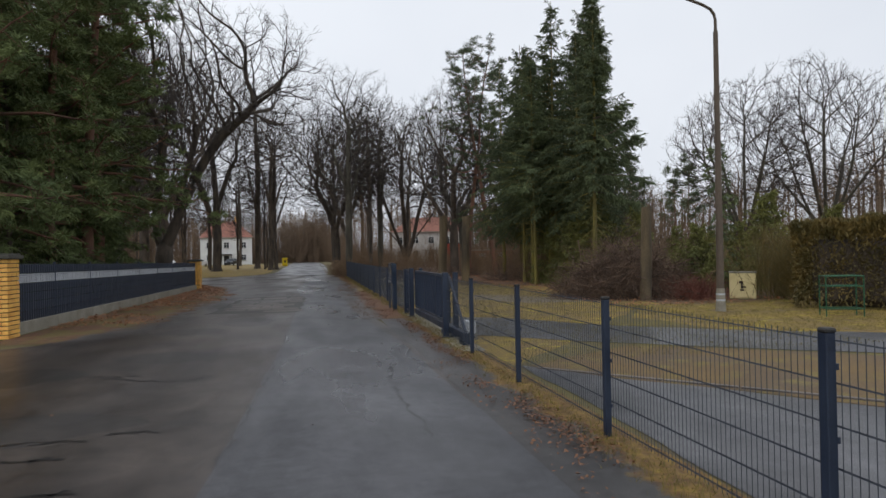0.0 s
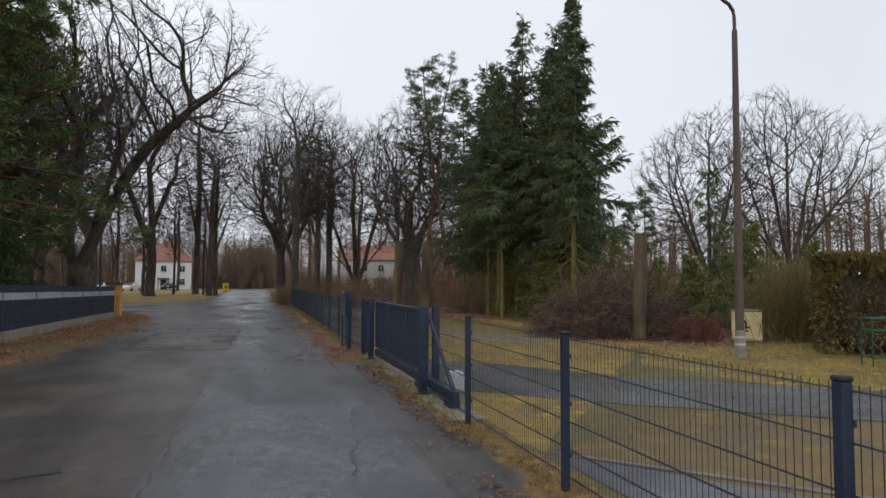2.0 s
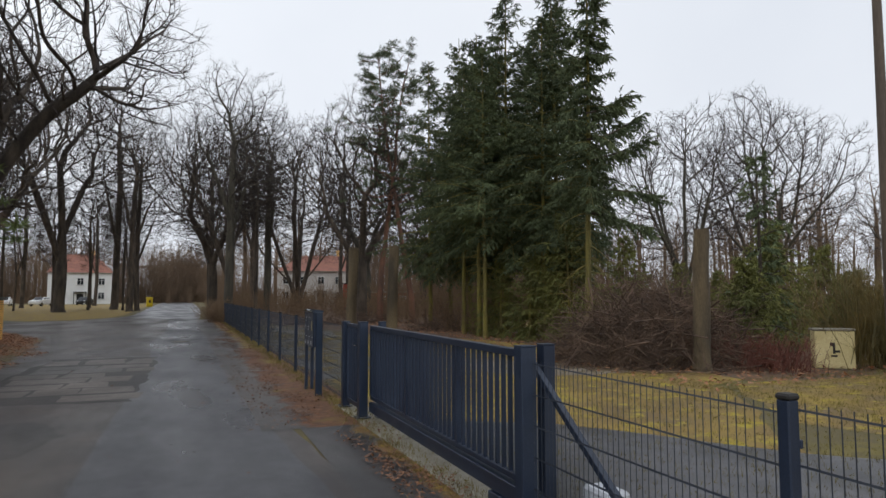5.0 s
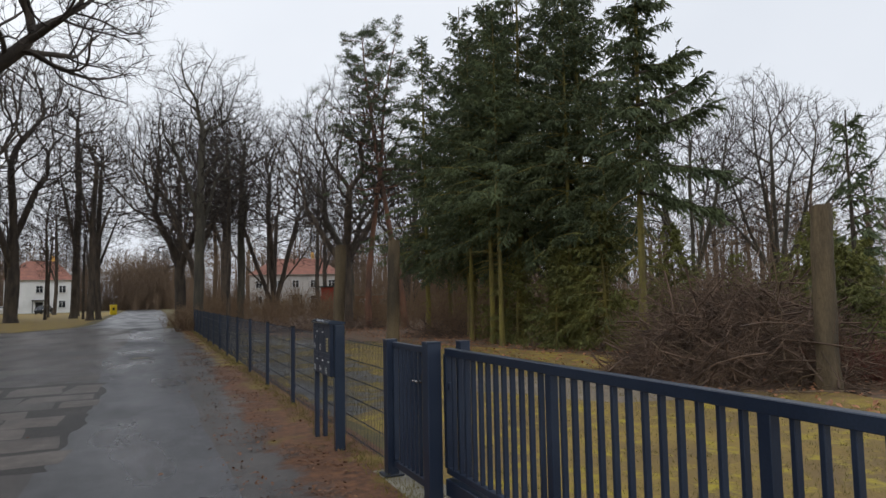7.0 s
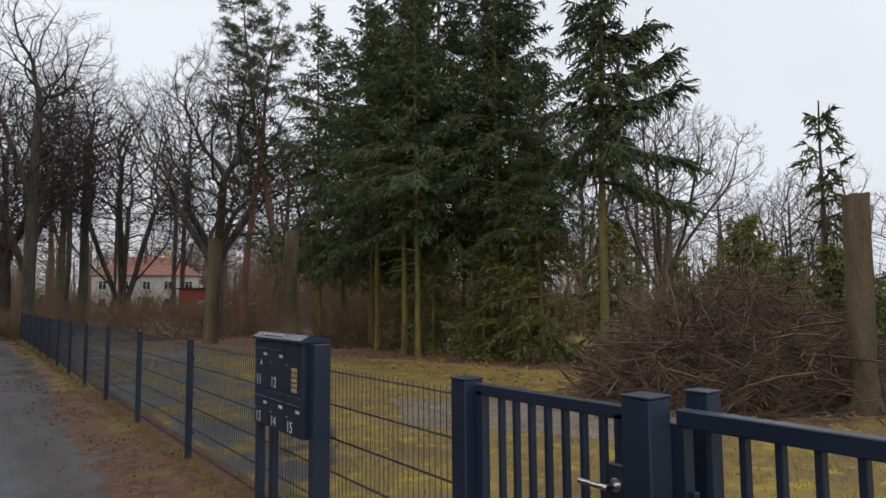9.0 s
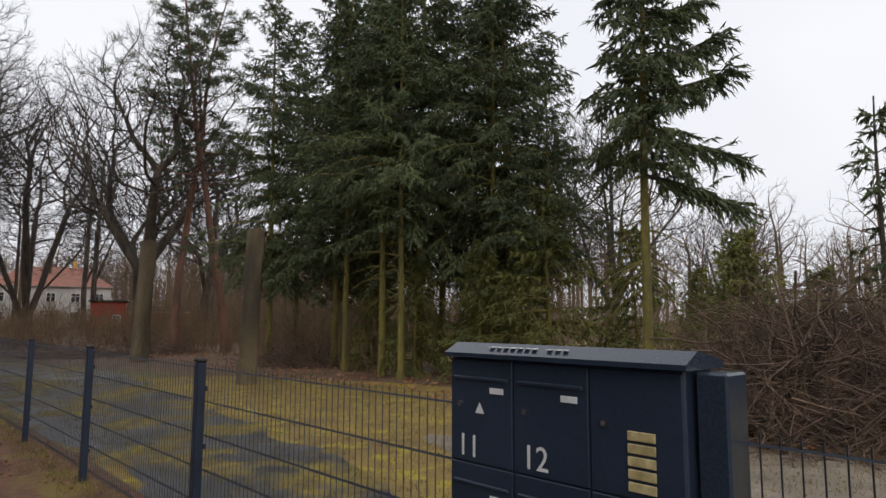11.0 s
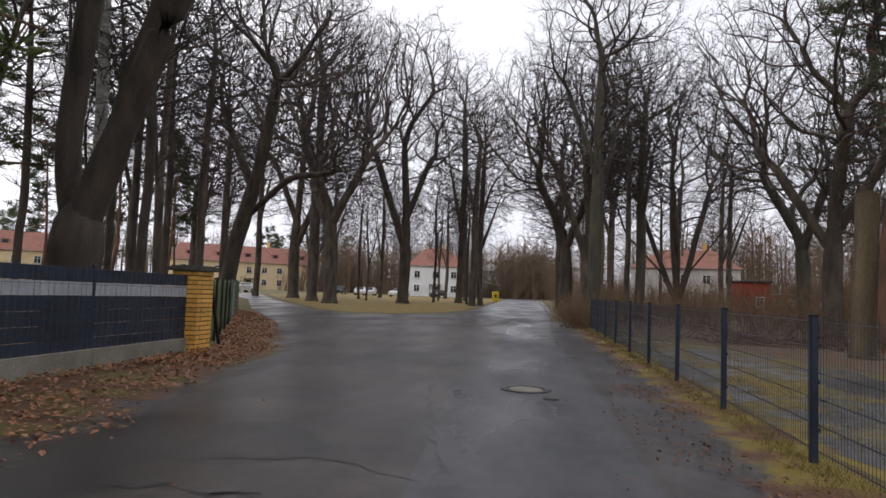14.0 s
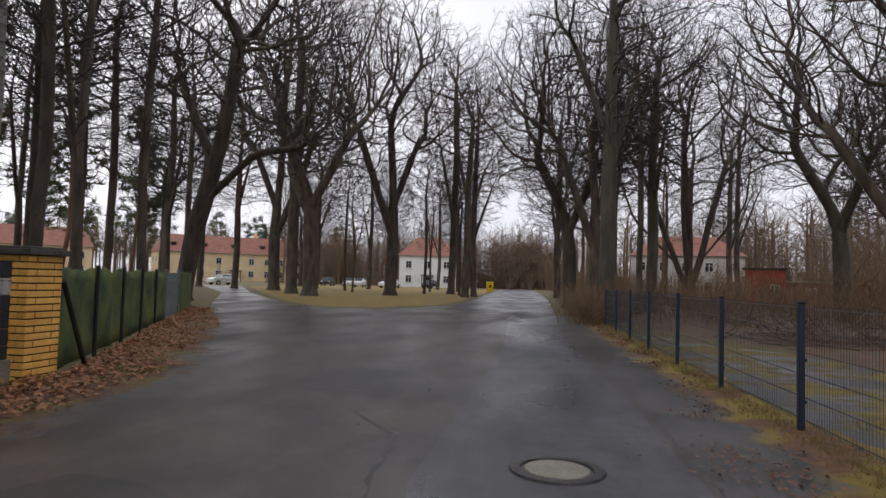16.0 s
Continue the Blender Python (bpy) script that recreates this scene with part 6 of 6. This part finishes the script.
dead_trunk((10.62, 7.35, 0), 0.175, 3.1, "tall dead trunk cut off flat beside the brush pile", 3)
dead_trunk((8.3, 30.0, 0), 0.27, 4.2, "thick dead trunk cut off high among the trees", 5)
dead_trunk((7.6, 20.5, 0), 0.20, 3.6, "pale barkless standing trunk cut off at the top", 8)


def brush_pile(at, rx, ry, h, count, label, seed, mat, long=(0.8, 2.2)):
    rng = random.Random(seed)
    t = Tubes()
    for _ in range(count):
        a, q = rng.uniform(0, 2 * math.pi), math.sqrt(rng.random())
        x, y = rx * q * math.cos(a), ry * q * math.sin(a)
        z = h * (1 - q ** 2.2) * rng.uniform(0.05, 1.0) + 0.02
        d = Vector((rng.gauss(0, 1), rng.gauss(0, 1), rng.gauss(0, 0.45))).normalized()
        n = rng.uniform(*long)
        pts, rad, ways = limb(rng, Vector((x, y, z)) - d * n * 0.5, d, n, rng.choice((0.004, 0.005, 0.006, 0.008, 0.011, 0.018)), 0.002, 5, 0.24, -0.07)
        for p in pts:
            p.z = max(p.z, 0.01)
        t.tube(pts, rad, 4)
        for _k in range(3):
            k = rng.randrange(1, 4)
            w = (ways[k] + sideways(rng, ways[k]) * 0.8).normalized()
            a_, b_, _w = limb(rng, pts[k], w, n * rng.uniform(0.2, 0.45), rad[k] * 0.6, 0.002, 2, 0.2, 0)
            for p in a_:
                p.z = max(p.z, 0.01)
            t.tube(a_, b_, 3)
    ob = part("brush_pile", t.mesh("brush_pile", mat))
    ob.location = at
    return tagged(ob, label, "brush pile", "brush piles", "stuff")


brush_pile((11.1, 9.6, 0), 2.3, 2.0, 1.9, 2900, "large heap of cut brown branches and twigs on the lawn", 61, M_STICK, (0.9, 2.7))
brush_pile((12.4, 25.2, 0), 2.2, 2.0, 0.75, 420, "low heap of cut branches under the trees", 62, M_STICK)
brush_pile((9.0, 35.0, 0), 3.5, 2.2, 0.6, 320, "scattered fallen branches among brown leaves", 63, M_STICK, (1.2, 3.2))

brush_pile((11.0, 9.3, 0), 2.1, 1.7, 1.75, 130, "long pale branches lying over the brush heap", 64, M_TWIG_PALE, (1.8, 3.2))

rng = random.Random(9)
tagged(part("undergrowth", thicket(71, [(rng.uniform(11.5, 24), rng.uniform(22, 48)) for _ in range(170)], 1.8, 9, 0.35, 4).mesh("undergrowth", M_TWIG_RED)), "brown leafless undergrowth among the trunks", "undergrowth", kind="stuff")
tagged(part("undergrowth", thicket(72, [(rng.uniform(4.5, 20), rng.uniform(40, 75)) for _ in range(260)], 2.6, 8, 0.35, 4, 0.014).mesh("undergrowth", M_TWIG_RED)), "brown leafless undergrowth at the road's far side", "undergrowth", kind="stuff")
tagged(part("roadside_shrub", thicket(73, [(2.4 + rng.gauss(0, 0.5), 42 + rng.uniform(-3.0, 4.5)) for _ in range(34)], 1.6, 14, 0.5, 5).mesh("roadside_shrub", M_TWIG_RED)), "bare tangled shrub at the end of the fence", "shrub", kind="stuff")
tagged(part("yellow_shrub", thicket(74, [(15.4 + rng.gauss(0, 0.5), 6.6 + rng.gauss(0, 0.5)) for _ in range(16)], 2.5, 34, 0.28, 6, 0.009).mesh("yellow_shrub", M_HEDGE)), "dense yellowish leafless shrub beside the cabinet", "shrub", kind="stuff")
tagged(part("red_stems", thicket(75, [(rng.uniform(11.3, 13.0), rng.uniform(6.4, 8.2)) for _ in range(30)], 0.9, 12, 0.5, 4, 0.008).mesh("red_stems", material("red_dogwood_stems", (0.10, 0.03, 0.02), (0.16, 0.055, 0.035), 2.0, bump=0))), "low reddish stems and leaves round the dead trunk", "shrub", kind="stuff")
tagged(part("undergrowth", thicket(76, [(rng.uniform(16, 42), rng.uniform(9, 36)) for _ in range(120)], 2.9, 9, 0.3, 5, 0.014).mesh("undergrowth", M_TWIG_PALE)), "brown leafless bushes behind the brush pile", "undergrowth", kind="stuff")
tagged(part("undergrowth", thicket(77, [(-8.6 - 0.46 * max(0, y_ - 24) - rng.uniform(0, 12), y_) for y_ in [rng.uniform(20, 58) for _ in range(60)]], 1.8, 7, 0.35, 3).mesh("undergrowth", M_TWIG)), "thin leafless undergrowth behind the fences", "undergrowth", kind="stuff")

tagged(part("undergrowth", thicket(79, [(rng.uniform(12, 20), rng.uniform(20, 46)) for _ in range(30)] + [(rng.uniform(10.8, 17), rng.uniform(19.5, 30)) for _ in range(26)], 3.0, 6, 0.3, 6, 0.016).mesh("undergrowth", M_TWIG_RED)), "tall brown leafless brush among the spruces", "undergrowth", kind="stuff")
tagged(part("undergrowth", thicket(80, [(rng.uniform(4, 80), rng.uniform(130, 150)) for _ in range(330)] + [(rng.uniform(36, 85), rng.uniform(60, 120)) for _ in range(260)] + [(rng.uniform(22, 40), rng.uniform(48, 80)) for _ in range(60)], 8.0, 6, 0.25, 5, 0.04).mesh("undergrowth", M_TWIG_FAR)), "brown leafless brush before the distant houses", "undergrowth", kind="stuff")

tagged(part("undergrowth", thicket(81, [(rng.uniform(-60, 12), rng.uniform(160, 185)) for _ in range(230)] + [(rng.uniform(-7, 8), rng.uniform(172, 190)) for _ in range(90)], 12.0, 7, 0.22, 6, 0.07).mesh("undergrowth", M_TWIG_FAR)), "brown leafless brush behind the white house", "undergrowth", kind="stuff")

# clipped hedge
rng = random.Random(31)
hedge = thing("hedge", (14.55, 2.75, 0), -45, "tall clipped thuja hedge with yellowish-brown top", "hedge")
t = Tubes()
for _ in range(60000):
    x, y, z = rng.uniform(-1.6, 4.5), rng.uniform(-0.9, 0.9), 2.4 * rng.random() ** 0.8
    edge = max(abs(y) / 0.9, z / 2.4, -x / 1.6)
    if edge < 0.78:
        continue
    bulge = 1 + 0.12 * noise.noise(Vector((x * 1.3, y, z * 1.3)))
    p = Vector((x * (bulge if x < 0 else 1), y * bulge, z * bulge))
    d = (Vector((min(x + 1.2, 0) * 2, y, z - 0.9)) + anyway(rng, 0.5)).normalized()
    t.leaf(p, d, sideways(rng, d), rng.uniform(0.08, 0.18), rng.uniform(0.03, 0.07))
part("foliage", t.mesh("foliage", M_HEDGE), None, hedge)
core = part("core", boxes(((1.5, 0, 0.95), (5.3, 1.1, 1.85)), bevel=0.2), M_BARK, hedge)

# ---- far woods, in one piece ----
rng = random.Random(13)
simple = [bare_tree(81 + k, [[(0, 0, 0), (0.2, 0.1, 5), (0, 0, 10)]], [((0, 0, 10.5), (3.4 + 0.4 * k, 3.6, 6.0), 1)], 260, 0.20, kill=1.0, step=0.8, tip=0.022, up=0.15, twigs_per=3, twig=1.4) for k in range(3)]
packs = []
for w_, t_ in simple:
    vs = np.array([tuple(p) for p in w_.v] + [tuple(p) for p in t_.v])
    fs = list(w_.f) + [tuple(i + len(w_.v) for i in f) for f in t_.f]
    packs.append((vs, np.array([f for f in fs if len(f) == 4]), np.array([f for f in fs if len(f) == 3])))
spots = []
while len(spots) < 150:
    x, y = rng.uniform(-150, 110), rng.uniform(70, 240)
    if -45 < x < 4 and y < 158:
        continue
    if x < -40 and y < 150:
        continue
    if -9 < x < 4:
        continue
    spots.append((x, y))
spots += [(rng.uniform(64, 125), rng.uniform(-10, 90)) for _ in range(120)] + [(rng.uniform(6, 90), rng.uniform(132, 175)) for _ in range(110)] + [(rng.uniform(34, 75), rng.uniform(84, 130)) for _ in range(60)]
spots += [(rng.uniform(-9, 4), rng.uniform(172, 230)) for _ in range(50)] + [(rng.uniform(-60, -9), rng.uniform(158, 230)) for _ in range(90)]
spots += [(rng.uniform(-60, -18), rng.uniform(-10, 40)) for _ in range(40)] + [(rng.uniform(-230, -70), rng.uniform(140, 250)) for _ in range(120)] + [(rng.uniform(-200, -160), rng.uniform(40, 140)) for _ in range(40)]
av, af, at_, off = [], [], [], 0
for x, y in spots:
    vs, fs, ts = packs[rng.randrange(3)]
    a, s = rng.uniform(0, 6.28), rng.uniform(0.75, 1.1)
    c, n_ = math.cos(a) * s, math.sin(a) * s
    av.append(np.stack([vs[:, 0] * c - vs[:, 1] * n_ + x, vs[:, 0] * n_ + vs[:, 1] * c + y, vs[:, 2] * s], 1))
    af.append(fs + off)
    at_.append(ts + off)
    off += len(vs)
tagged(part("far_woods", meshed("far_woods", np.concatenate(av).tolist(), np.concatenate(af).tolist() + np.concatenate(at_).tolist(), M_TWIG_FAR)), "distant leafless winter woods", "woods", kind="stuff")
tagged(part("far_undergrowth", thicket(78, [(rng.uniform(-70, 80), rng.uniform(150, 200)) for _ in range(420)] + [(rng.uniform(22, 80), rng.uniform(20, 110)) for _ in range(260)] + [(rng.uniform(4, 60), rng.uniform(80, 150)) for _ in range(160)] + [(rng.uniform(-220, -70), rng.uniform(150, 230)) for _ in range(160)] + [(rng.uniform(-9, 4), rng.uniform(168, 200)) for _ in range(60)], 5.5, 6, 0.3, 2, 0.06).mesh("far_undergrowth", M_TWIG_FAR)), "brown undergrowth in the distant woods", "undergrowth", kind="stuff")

# ---- fallen leaves and grass ----
rng = random.Random(17)


def leaves(name, spots, size, mat, label, lift=0.03):
    t = Tubes()
    for x, y, z in spots:
        d = Vector((rng.gauss(0, 1), rng.gauss(0, 1), rng.gauss(0, 0.25))).normalized()
        up = Vector((rng.gauss(0, 0.3), rng.gauss(0, 0.3), 1)).normalized()
        s = d.cross(up).normalized()
        k = size * rng.uniform(0.6, 1.3)
        p = Vector((x, y, z + lift * rng.random() + 0.004 + k * 0.15))
        n0 = len(t.v)
        t.v += [p, p + d * k * 0.5 + s * k * 0.32 + up * k * 0.1, p + d * k, p + d * k * 0.5 - s * k * 0.32 + up * k * 0.1]
        t.f += [(n0, n0 + 1, n0 + 2), (n0, n0 + 2, n0 + 3)]
    return tagged(part(name, t.mesh(name, mat)), label, "leaves", kind="stuff")


spots = []
for _ in range(20000):
    y = rng.uniform(5, 41)
    a, b = fence_left_x(y), road_left_x(y)
    q = rng.random() ** (1.3 if y > 14 else 1.0)
    x = a + (b - a) * q
    dens = noise.noise(Vector((x * 0.8, y * 0.6, 2))) * 0.9 + (0.42 if y > 14 else 0.0) - 0.85 * q
    if dens > -0.25 + rng.gauss(0, 0.2):
        spots.append((x, y, 0.012 + 0.03 * max(0, 1 - q * 2.2)))
leaves("fallen_leaves", spots, 0.072, M_LEAF, "wet brown fallen leaves on the verge by the plinth", 0.03)
spots = []
for _ in range(22000):
    y = rng.uniform(-11, 40)
    x = 2.04 + rng.gauss(0, 0.19) - (abs(rng.gauss(0, 0.45)) if 4.5 < y < 24 else 0)
    if noise.noise(Vector((x * 2.2, y * 0.8, 5))) > 0.06 + rng.gauss(0, 0.15):
        spots.append((x, y, 0.02))
leaves("fallen_leaves", spots, 0.042, M_LEAF_WET, "brown fallen leaves along the fence foot", 0.006)
leaves("fallen_leaves", [(rng.uniform(8.5, 16), rng.uniform(5, 34), 0.01) for _ in range(5000)], 0.10, M_LEAF, "brown fallen leaves at the wood's edge", 0.04)
leaves("fallen_leaves", [(rng.uniform(-4, 1.2), rng.uniform(-9, 34), 0.02) for _ in range(70)], 0.045, M_LEAF_WET, "single leaves and twigs lying on the road", 0.0)


def grass(name, spots, h, mat, label):
    t = Tubes()
    for x, y in spots:
        for _ in range(3):
            d = Vector((rng.gauss(0, 0.45), rng.gauss(0, 0.45), 1)).normalized()
            t.blade(Vector((x + rng.gauss(0, 0.03), y + rng.gauss(0, 0.03), 0.005)), d, sideways(rng, d), h * rng.uniform(0.5, 1.4), 0.006)
    return tagged(part(name, t.mesh(name, mat)), label, "grass", kind="stuff")


grass("grass", [(FENCE_X + rng.gauss(-0.05, 0.12), rng.uniform(-12, 38)) for _ in range(5200)], 0.07, M_GRASS, "short dry grass along the fence foot")
grass("grass", [(rng.uniform(3, 9.5), rng.uniform(-3, 24)) for _ in range(16000)] + [(rng.uniform(8.5, 15), rng.uniform(-1.5, 6)) for _ in range(7000)], 0.05, M_GRASS, "short dry mossy grass of the lawn")
